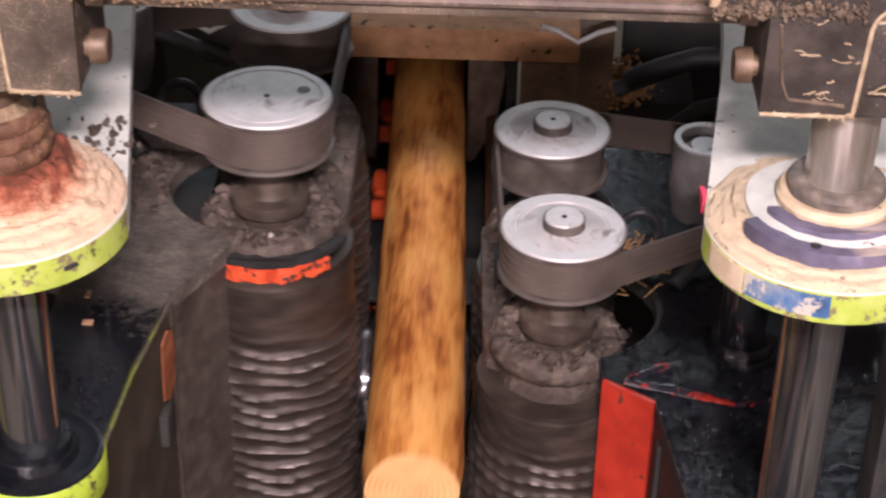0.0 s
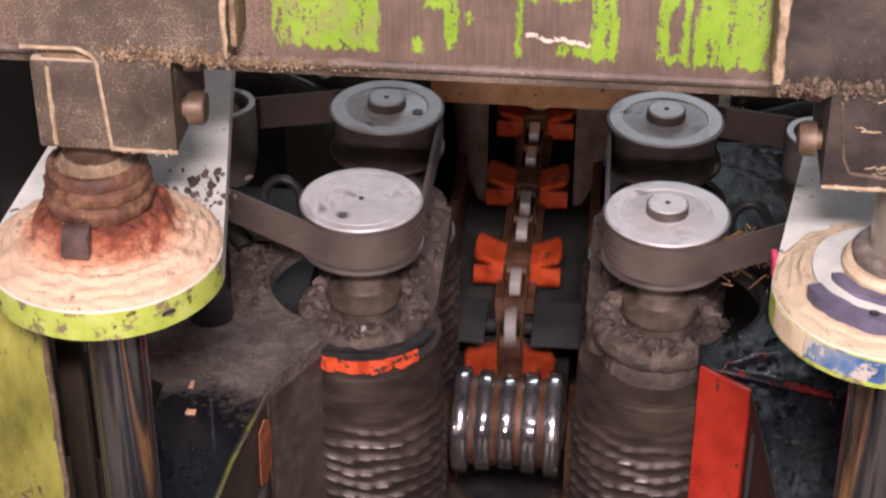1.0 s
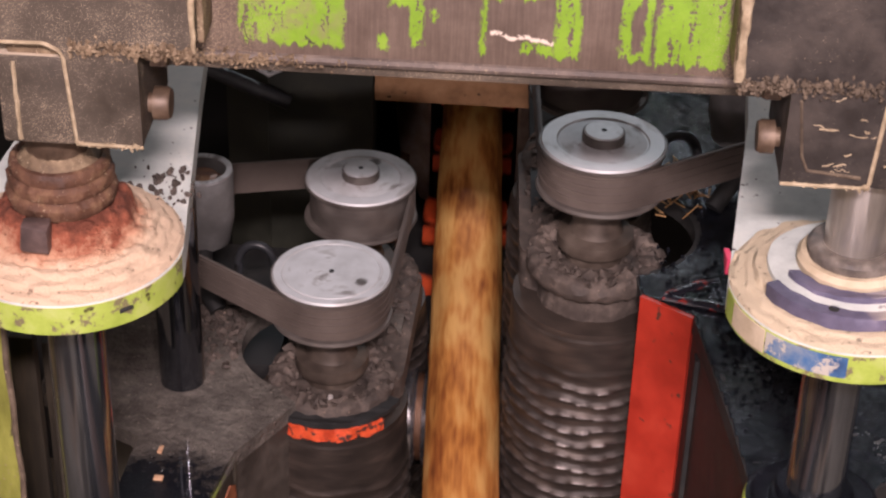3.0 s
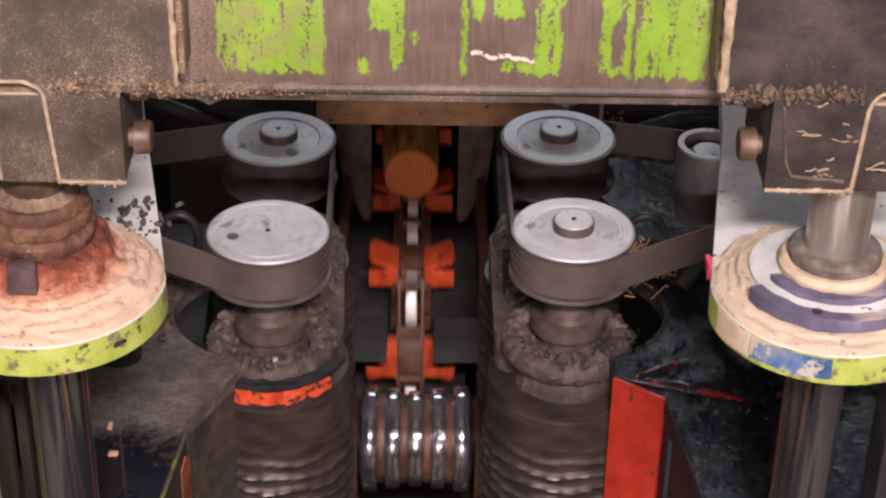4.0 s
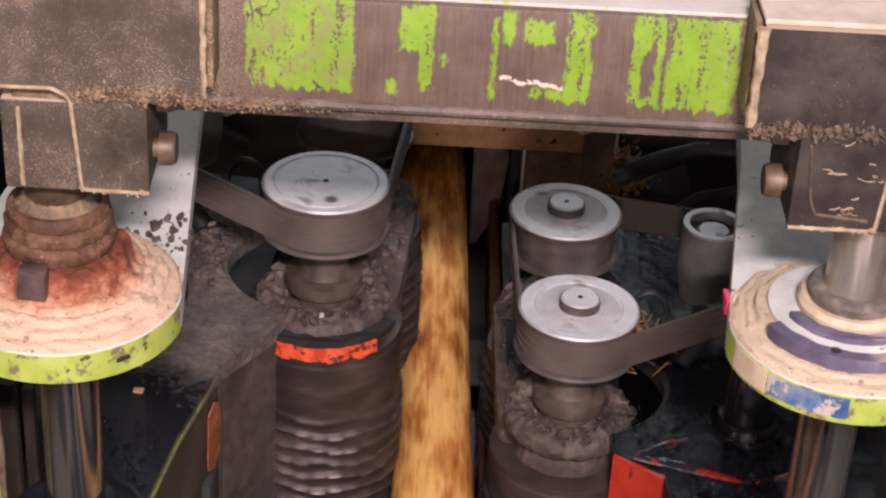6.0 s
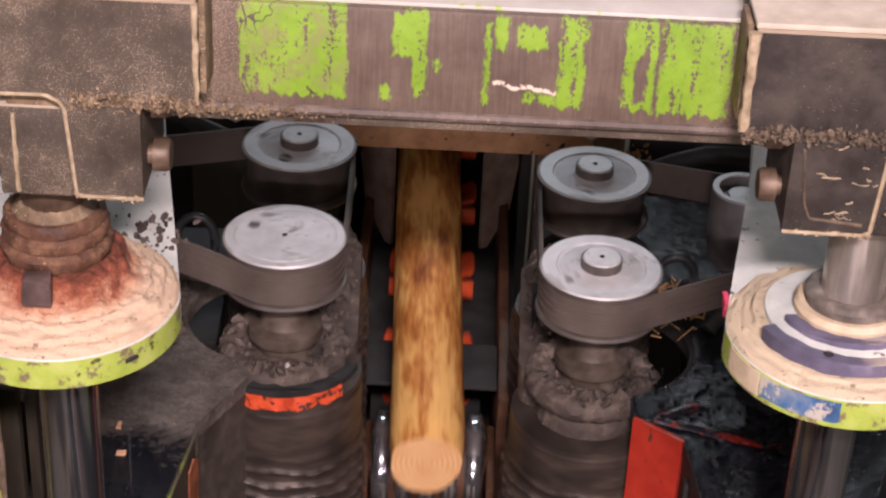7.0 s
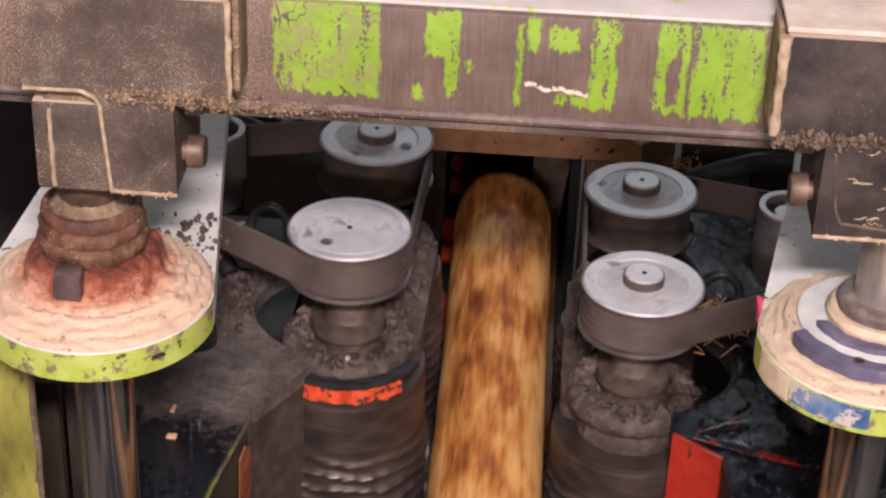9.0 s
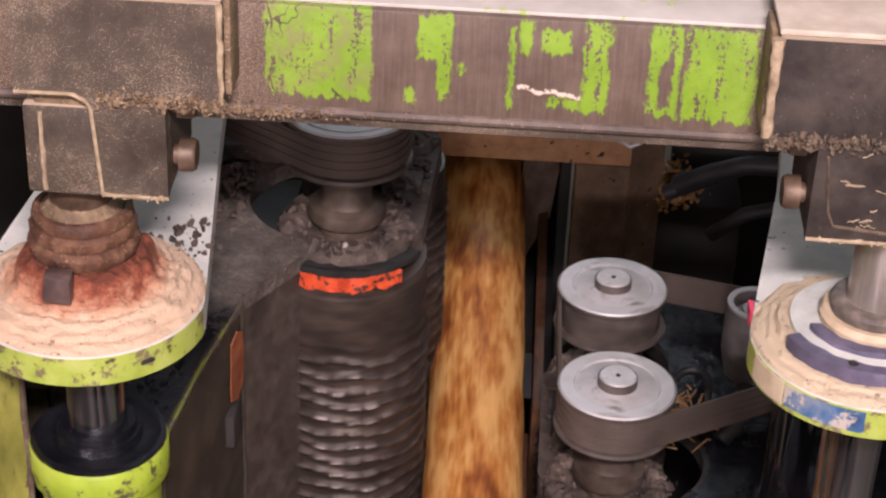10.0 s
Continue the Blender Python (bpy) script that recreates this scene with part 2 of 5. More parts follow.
def wet_deck():
    """Grey dusty deck, soaked black and glossy in a ragged pool round the column."""
    m, t, b = nodes_of("dusty_deck_with_wet_pool")
    co = add(t, "ShaderNodeTexCoord").outputs["Object"]
    sep = add(t, "ShaderNodeSeparateXYZ")
    t.links.new(co, sep.inputs[0])
    n1, n2, n3, n4 = noise_at(t, co, 34, 8, 0.65), noise_at(t, co, 8, 4, 0.55), noise_at(t, co, 130, 3, 0.6), noise_at(t, co, 60, 4, 0.6)
    col = ramp(t, calc(t, "ADD", calc(t, "MULTIPLY", n1, 0.6), calc(t, "MULTIPLY", n2, 0.4)), [(0.33, (0.045, 0.038, 0.032)), (0.5, (0.115, 0.1, 0.086)), (0.66, (0.21, 0.185, 0.158))])
    col = mix(t, step(t, n3, 0.64, 0.72), col, (0.34, 0.29, 0.24))
    dx = calc(t, "MULTIPLY", calc(t, "SUBTRACT", sep.outputs[0], 0.03), 4.6)
    dy = calc(t, "MULTIPLY", calc(t, "SUBTRACT", sep.outputs[1], 0.08), 2.7)
    d = calc(t, "ADD", calc(t, "MULTIPLY", dx, dx), calc(t, "MULTIPLY", dy, dy))
    d = calc(t, "ADD", d, calc(t, "MULTIPLY", calc(t, "SUBTRACT", n2, 0.5), 1.5))
    d = calc(t, "ADD", d, calc(t, "MULTIPLY", calc(t, "SUBTRACT", n4, 0.5), 1.0))
    wet = step(t, calc(t, "MULTIPLY", d, -1.0), -1.25, -0.7)
    col = mix(t, wet, col, (0.007, 0.008, 0.012))
    t.links.new(col, b.inputs["Base Color"])
    t.links.new(calc(t, "SUBTRACT", 0.8, calc(t, "MULTIPLY", wet, 0.68)), b.inputs["Roughness"])
    t.links.new(calc(t, "MULTIPLY", wet, 0.5), b.inputs["Coat Weight"])
    b.inputs["Specular IOR Level"].default_value = 0.4
    bump(t, b, calc(t, "ADD", calc(t, "ADD", n1, n4), calc(t, "MULTIPLY", n3, 0.7)), 1.0, 0.006)
    return m


M_BEAM = beam_paint()
SAW = (0.46, 0.35, 0.23)
M_STEEL = surface("brown_machine_steel", (0.036, 0.028, 0.021), (0.09, 0.071, 0.054), (0.185, 0.145, 0.108), 9, (0.4, 0.75), 0.1, 0.6, ((0.46, 0.36, 0.25), 0.62, 500), ((0.5, 0.41, 0.31), 0.8))
M_STEEL_DARK = surface("blackened_steel", (0.014, 0.011, 0.01), (0.034, 0.028, 0.025), (0.075, 0.06, 0.05), 13, (0.4, 0.7), 0.1, 0.5, ((0.4, 0.32, 0.22), 0.22, 380), ((0.5, 0.41, 0.31), 0.8))
M_WELD = surface("sawdust_caked_edge", (0.2, 0.15, 0.09), (0.36, 0.28, 0.18), (0.52, 0.42, 0.29), 60, (0.8, 0.95), 0, 0.6)
M_CRUST = surface("sawdust_grease_crust", (0.08, 0.05, 0.03), (0.2, 0.14, 0.085), (0.4, 0.3, 0.19), 40, (0.6, 0.9), 0, 0.8, (SAW, 0.6, 220))
M_CAKE = surface("greasy_brown_crust", (0.045, 0.032, 0.022), (0.11, 0.08, 0.055), (0.22, 0.165, 0.115), 45, (0.6, 0.9), 0, 0.8, (SAW, 0.35, 260))
M_LIP = surface("rubbed_brown_edge", (0.06, 0.045, 0.038), (0.12, 0.092, 0.078), (0.22, 0.17, 0.14), 30, (0.5, 0.8), 0.1, 0.5, ((0.36, 0.28, 0.2), 0.3, 240))
M_SLEEVE = surface("lime_green_sleeve_paint", (0.24, 0.36, 0.03), (0.38, 0.52, 0.05), (0.48, 0.58, 0.1), 14, (0.35, 0.6), 0, 0.2, ((0.09, 0.08, 0.03), 0.35, 45), None, ((0.1, 0.09, 0.05), 0.3))
M_NUT = surface("worn_bronze_nut", (0.05, 0.032, 0.021), (0.12, 0.08, 0.054), (0.22, 0.155, 0.105), 30, (0.4, 0.6), 0.3, 0.25)
M_PALE = surface("pale_dusty_plate", (0.4, 0.42, 0.4), (0.62, 0.645, 0.61), (0.75, 0.74, 0.68), 12, (0.6, 0.85), 0, 0.4, ((0.1, 0.085, 0.08), 0.24, 50))
M_CREAM = surface("cream_sawdust_layer", (0.4, 0.31, 0.2), (0.57, 0.46, 0.32), (0.69, 0.58, 0.43), 20, (0.85, 0.95), 0, 0.7, ((0.2, 0.14, 0.1), 0.15, 70))
M_GREEN = surface("lime_green_paint", (0.27, 0.36, 0.05), (0.4, 0.5, 0.09), (0.5, 0.56, 0.18), 22, (0.4, 0.7), 0, 0.3, ((0.09, 0.08, 0.03), 0.45, 50), ((0.6, 0.5, 0.3), 0.5), ((0.2, 0.17, 0.09), 0.4))
M_OLIVE = surface("dusty_green_paint", (0.06, 0.057, 0.01), (0.17, 0.17, 0.025), (0.3, 0.3, 0.06), 16, (0.6, 0.85), 0, 0.6, ((0.26, 0.2, 0.1), 0.4, 120), None, ((0.07, 0.055, 0.025), 0.25), (1, 1, 0.4))
M_BLUE = surface("flaked_blue_paint", (0.03, 0.07, 0.16), (0.06, 0.15, 0.32), (0.3, 0.33, 0.36), 26, (0.4, 0.7), 0, 0.4, None, None, ((0.5, 0.46, 0.4), 0.35))
M_NAVY = surface("navy_bearing_seal", (0.05, 0.045, 0.07), (0.11, 0.1, 0.16), (0.17, 0.15, 0.22), 20, (0.5, 0.7), 0, 0.3, None, ((0.5, 0.43, 0.36), 0.08))
M_RUSTRING = surface("rusty_seal_ring", (0.05, 0.022, 0.014), (0.13, 0.062, 0.036), (0.28, 0.165, 0.09), 34, (0.6, 0.9), 0.1, 0.6, (SAW, 0.4, 200))
M_CHROME = chrome("banded_chrome", (0.25, 0.275, 0.305), 0.11, 0.6)
M_CHROME2 = chrome("bright_chrome", (0.85, 0.8, 0.74), 0.32, 0.12)
M_ROD = chrome("black_oiled_rod", (0.16, 0.17, 0.19), 0.1, 0.5)
M_DECK = wet_deck()
M_DUSTY = surface("brown_debris", (0.028, 0.021, 0.018), (0.085, 0.066, 0.055), (0.19, 0.148, 0.122), 34, (0.6, 0.95), 0, 0.9, ((0.34, 0.25, 0.19), 0.2, 90))
M_TAR = surface("black_wet_grease", (0.003, 0.0035, 0.005), (0.006, 0.007, 0.01), (0.014, 0.015, 0.021), 42, (0.05, 0.18), 0, 0.7)
M_TAR.node_tree.nodes["Principled BSDF"].inputs["Specular IOR Level"].default_value = 0.4
M_RED = surface("red_machine_paint", (0.3, 0.02, 0.012), (0.46, 0.035, 0.018), (0.56, 0.06, 0.03), 9, (0.4, 0.6), 0, 0.2, ((0.1, 0.03, 0.02), 0.3, 40))
M_ORANGE = surface("orange_red_paint", (0.4, 0.035, 0.012), (0.7, 0.085, 0.026), (0.85, 0.14, 0.045), 40, (0.5, 0.7), 0, 0.5, ((0.1, 0.035, 0.025), 0.7, 70), None, ((0.12, 0.05, 0.035), 0.25))
M_FLIGHT = surface("worn_red_flight", (0.22, 0.025, 0.01), (0.48, 0.06, 0.018), (0.66, 0.11, 0.035), 24, (0.25, 0.5), 0, 0.3, None, None, ((0.05, 0.03, 0.02), 0.2))
M_ROLLER = bright_crest_roller(0.16)
M_ROLLER_SLIM = bright_crest_roller(0.15)
M_PULLEY = surface("brushed_pulley_face", (0.4, 0.39, 0.385), (0.56, 0.56, 0.565), (0.66, 0.665, 0.68), 15, (0.46, 0.6), 0.25, 0.12, ((0.27, 0.25, 0.24), 0.3, 17), None, ((0.4, 0.385, 0.375), 0.3))
M_RIM = surface("brown_pulley_rim", (0.05, 0.042, 0.038), (0.1, 0.085, 0.076), (0.16, 0.14, 0.125), 20, (0.45, 0.65), 0.2, 0.2)
M_BELT = surface("dark_rubber_belt", (0.06, 0.046, 0.039), (0.1, 0.078, 0.066), (0.14, 0.112, 0.095), 8, (0.6, 0.8), 0, 0.2)
M_PORTAL = surface("sawdust_brown_frame", (0.26, 0.135, 0.066), (0.46, 0.255, 0.13), (0.58, 0.35, 0.195), 22, (0.7, 0.9), 0, 0.6, ((0.05, 0.03, 0.02), 0.4, 40))
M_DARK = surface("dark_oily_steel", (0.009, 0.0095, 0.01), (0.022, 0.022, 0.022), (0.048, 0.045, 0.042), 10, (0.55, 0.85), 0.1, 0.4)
# left jamb and panel: shade put into a darker colour than the right
M_JAMB_SHADED = surface("green_black_shaded_jamb", (0.012, 0.014, 0.01), (0.026, 0.028, 0.02), (0.05, 0.05, 0.036), 14, (0.5, 0.8), 0, 0.3)
M_JAMB_DUSTY = surface("dusty_brown_jamb", (0.08, 0.055, 0.036), (0.17, 0.112, 0.07), (0.27, 0.18, 0.11), 20, (0.7, 0.9), 0, 0.6, ((0.05, 0.04, 0.03), 0.4, 40))
M_HOSE = surface("black_hose_rubber", (0.012, 0.013, 0.015), (0.03, 0.032, 0.036), (0.06, 0.062, 0.066), 9, (0.35, 0.55), 0, 0.2)
M_CHAIN = surface("polished_chain_plate", (0.6, 0.55, 0.52), (0.8, 0.76, 0.73), (0.86, 0.83, 0.8), 30, (0.3, 0.42), 0.5, 0.1)
M_CHAINRAIL = surface("brown_chain_rail", (0.035, 0.016, 0.01), (0.09, 0.042, 0.023), (0.17, 0.085, 0.045), 20, (0.4, 0.6), 0.2, 0.3)
M_BOARD = surface("dark_weathered_board", (0.01, 0.008, 0.005), (0.028, 0.021, 0.013), (0.075, 0.055, 0.032), 18, (0.6, 0.85), 0, 0.6, None, None, None, (1, 1, 0.15))
M_WHEEL = chrome("polished_grooved_roller", (0.62, 0.62, 0.66), 0.12, 0.3)
M_FUNNEL = surface("worn_guide_plate", (0.12, 0.07, 0.045), (0.24, 0.17, 0.13), (0.36, 0.3, 0.26), 14, (0.4, 0.6), 0.3, 0.3)
M_WALL = surface("grey_hall_wall", (0.15, 0.145, 0.138), (0.23, 0.222, 0.21), (0.31, 0.3, 0.28), 2.5, (0.7, 0.9), 0, 0.3)
M_FLOOR = surface("sawdust_floor", (0.12, 0.098, 0.072), (0.19, 0.158, 0.116), (0.27, 0.228, 0.168), 5, (0.8, 0.95), 0, 0.5)
M_BARK = surface("yellow_bark_litter", (0.14, 0.075, 0.028), (0.36, 0.2, 0.08), (0.6, 0.4, 0.2), 30, (0.7, 0.9), 0, 0.6)
M_CHIP = surface("fresh_wood_chip", (0.5, 0.26, 0.14), (0.66, 0.4, 0.24), (0.78, 0.55, 0.36), 40, (0.7, 0.9), 0, 0.2)
M_MAGENTA = surface("magenta_marking_paint", (0.4, 0.01, 0.04), (0.6, 0.03, 0.1), (0.7, 0.1, 0.16), 40, (0.5, 0.7), 0, 0.2)
M_SHAFT = surface("dusty_brown_shaft", (0.035, 0.026, 0.021), (0.085, 0.064, 0.05), (0.15, 0.118, 0.094), 26, (0.45, 0.7), 0.2, 0.3)
M_CHALK = surface("white_chalk", (0.6, 0.5, 0.45), (0.75, 0.66, 0.6), (0.8, 0.74, 0.7), 40, (0.8, 0.9), 0, 0.1)


# ---- mesh helpers ----
def finish(bm, smooth=40):
    bmesh.ops.recalc_face_normals(bm, faces=bm.faces)
    if smooth:
        for f in bm.faces:
            f.smooth = True
        for e in bm.edges:
            if len(e.link_faces) == 2 and e.calc_face_angle(0) > radians(smooth):
                e.smooth = False
    return bm


def part(name, bm, material, parent=None, label="", m=None, smooth=40):
    me = bpy.data.meshes.new(name)
    finish(bm, smooth).to_mesh(me)
    bm.free()
    for k in material if isinstance(material, (list, tuple)) else [material]:
        me.materials.append(k)
    ob = new(name, me)
    if m is not None:
        ob.matrix_basis = m
    if parent:
        ob.parent = parent
    if label:
        ob["label"] = label
    return ob


def empty(name, label, category, m=None, group=""):
    ob = new(name)
    ob.empty_display_size = 0.05
    if m is not None:
        ob.matrix_basis = m
    return tagged(ob, label, category, group)


def box(x0, x1, y0, y1, z0, z1, bevel=0.004, bm=None, seg=2):
    own = bm is None
    b = bmesh.new()
    bmesh.ops.create_cube(b, size=1, matrix=Matrix.Translation(((x0 + x1) / 2, (y0 + y1) / 2, (z0 + z1) / 2)) @ Matrix.Diagonal((x1 - x0, y1 - y0, z1 - z0, 1)))
    if bevel:
        bmesh.ops.bevel(b, geom=b.edges[:], offset=bevel, segments=seg, affect="EDGES", profile=0.6)
    if own:
        return b
    join(bm, b)
    return bm


def join(bm, other, m=None):
    if m is not None:
        bmesh.ops.transform(other, matrix=m, verts=other.verts)
    me = bpy.data.meshes.new("tmp")
    other.to_mesh(me)
    other.free()
    bm.from_mesh(me)
    bpy.data.meshes.remove(me)
    return bm


def lathe(profile, n=48, close=True, rough=0.0, seed=0.0, freq=12.0):
    """A turned body round the z axis; profile of (radius, height). rough: uneven surface."""
    bm = bmesh.new()
    rings = []
    for r, z in profile:
        ring = []
        for i in range(n):
            a = math.tau * i / n
            p = Vector((r * math.cos(a), r * math.sin(a), z))
            if rough and r > 0.001:
                k = noise.noise(p * freq + Vector((seed, 0, seed))) + 0.5 * noise.noise(p * freq * 2.7 + Vector((0, seed, 0)))
                p += Vector((math.cos(a), math.sin(a), 0.6)) * k * rough
            ring.append(bm.verts.new(p))
        rings.append(ring)
    for r0, r1 in zip(rings, rings[1:]):
        for i in range(n):
            bm.faces.new((r0[i], r0[(i + 1) % n], r1[(i + 1) % n], r1[i]))
    if close:
        for ring in (rings[0], rings[-1]):
            bm.faces.new(ring)
    return bm


def slab(outline, holes, z0, z1, bevel=0.0):
    """A flat plate of that outline with holes through it."""
    from mathutils.geometry import tessellate_polygon
    bm = bmesh.new()
    loops = [[Vector((x, y, 0)) for x, y in loop] for loop in (outline, *holes)]
    flat = [p for loop in loops for p in loop]
    top = [bm.verts.new((p.x, p.y, z1)) for p in flat]
    low = [bm.verts.new((p.x, p.y, z0)) for p in flat]
    for tri in tessellate_polygon(loops):
        bm.faces.new([top[i] for i in tri])
        bm.faces.new([low[i] for i in reversed(tri)])
    k = 0
    for loop in loops:
        n = len(loop)
        for i in range(n):
            a, c = k + i, k + (i + 1) % n
            bm.faces.new((top[a], top[c], low[c], low[a]))
        k += n
    return bm


def circle(cx, cy, r, a0=0.0, a1=360.0, n=40):
    full = abs(a1 - a0) >= 360
    return [(cx + r * math.cos(radians(a0 + (a1 - a0) * i / (n if full else n - 1))), cy + r * math.sin(radians(a0 + (a1 - a0) * i / (n if full else n - 1)))) for i in range(n)]


def tube(points, r, n=10):
    """A round bar or hose along points."""
    bm = bmesh.new()
    pts = [Vector(p) for p in points]
    rings = []
    for i, p in enumerate(pts):
        d = (pts[min(i + 1, len(pts) - 1)] - pts[max(i - 1, 0)]).normalized()
        q = d.to_track_quat("Z", "Y")
        rings.append([bm.verts.new(p + q @ Vector((r * math.cos(math.tau * k / n), r * math.sin(math.tau * k / n), 0))) for k in range(n)])
    for a, b in zip(rings, rings[1:]):
        for k in range(n):
            bm.faces.new((a[k], a[(k + 1) % n], b[(k + 1) % n], b[k]))
    bm.faces.new(rings[0])
    bm.faces.new(rings[-1])
    return bm


def rough_up(bm, amount, freq, seed=0.0):
    for v in bm.verts:
        p = v.co * freq + Vector((seed, seed, seed))
        v.co += Vector((noise.noise(p), noise.noise(p + Vector((7, 3, 1))), noise.noise(p + Vector((2, 9, 5))))) * amount
    return bm


def crumbs(count, spot, size, seed):
    """Loose crumbs strewn by spot(rng), which gives a place."""
    rng = random.Random(seed)
    bm = bmesh.new()
    for _ in range(count):
        b = bmesh.new()
        bmesh.ops.create_icosphere(b, subdivisions=1, radius=1)
        s = rng.uniform(*size)
        rough_up(b, 0.5, 1.3, rng.uniform(0, 90))
        join(bm, b, Matrix.Translation(spot(rng)) @ Euler([rng.uniform(0, 6) for _ in range(3)]).to_matrix().to_4x4() @ Matrix.Diagonal((s * rng.uniform(0.8, 1.8), s, s * 0.7, 1)))
    return bm


# ---- hall ----
def hall():
    tagged(part("floor", box(-6, 6, -24, 28, -0.2, 0, 0), M_FLOOR), "sawdust strewn concrete hall floor", "floor", kind="structure")
    tagged(part("ceiling", box(-6, 6, -24, 28, 6.0, 6.2, 0), M_WALL), "grey sheet ceiling of the saw hall", "ceiling", kind="structure")
    for n, b in (("wall_north", (-6, 6, 27.8, 28, 0, 6)), ("wall_south", (-6, 6, -24, -23.8, 0, 6)), ("wall_east", (5.8, 6, -23.8, 27.8, 0, 6)), ("wall_west", (-6, -5.8, -23.8, 27.8, 0, 6))):
        tagged(part(n, box(*b, 0), M_WALL), "dusty grey hall wall", "wall", kind="structure")


# ---- cross beam and its brackets ----
def cross_beam():
    th = empty("cross_beam", "brown steel cross beam with flaking lime green paint over the rollers", "beam")
    part("beam_body", box(-1.6, 1.7, -0.8, -0.52, 2.2, 2.362, 0.006), M_BEAM, th)
    # dust on top, painted paler to stand for light from above
    part("pale_top_face", box(-0.9, 1.0, -0.79, -0.53, 2.362, 2.368, 0.002), surface("pale_beam_top", (0.36, 0.34, 0.3), (0.52, 0.5, 0.46), (0.66, 0.64, 0.6), 8, (0.6, 0.8), 0, 0.3, None, None, ((0.36, 0.5, 0.1), 0.12)), th, "dusted upper face, paled for the light from above")
    lip = tube([(-1.6 + 0.1 * i, -0.798, 2.197) for i in range(34)], 0.008, 8)
    part("lower_lip", lip, M_LIP, th, "rounded lower edge caked with dust")
    part("lower_chord", box(-1.6, 1.7, -0.79, -0.53, 2.17, 2.199, 0.003), M_STEEL, th)
    bits = crumbs(520, lambda r: (-0.33 + abs(r.gauss(0, 0.1)), -0.805 + r.uniform(-0.004, 0.004), 2.196 + r.gauss(0, 0.005)), (0.0008, 0.003), 5)
    part("sawdust_fringe", bits, M_CRUST, th, "ragged sawdust fringe under the edge")["kind"] = "stuff"
    return th


def l_plate(xo, xi, tx0, tx1, z0, zm, z1, y0, y1):
    """Front plate of a bracket with a tab hanging from it; the corner beside the tab is a wide fillet."""
    s = 1 if xi > xo else -1
    r = 0.03
    pts = [(xo, zm)] + [(tx0 - s * r + s * r * math.sin(radians(a)), zm - r + r * math.cos(radians(a))) for a in range(0, 91, 15)] + [(tx0 + s * 0.008, z0 + 0.006), (tx0 + s * 0.014, z0), (tx1, z0), (tx1, zm - 0.012), (tx1 + s * 0.012, zm), (xi, zm), (xi, z1), (xo, z1)]
    bm = bmesh.new()
    join(bm, slab(pts, [], -y1, -y0), Matrix(((1, 0, 0, 0), (0, 0, -1, 0), (0, 1, 0, 0), (0, 0, 0, 1))))
    return bm, pts


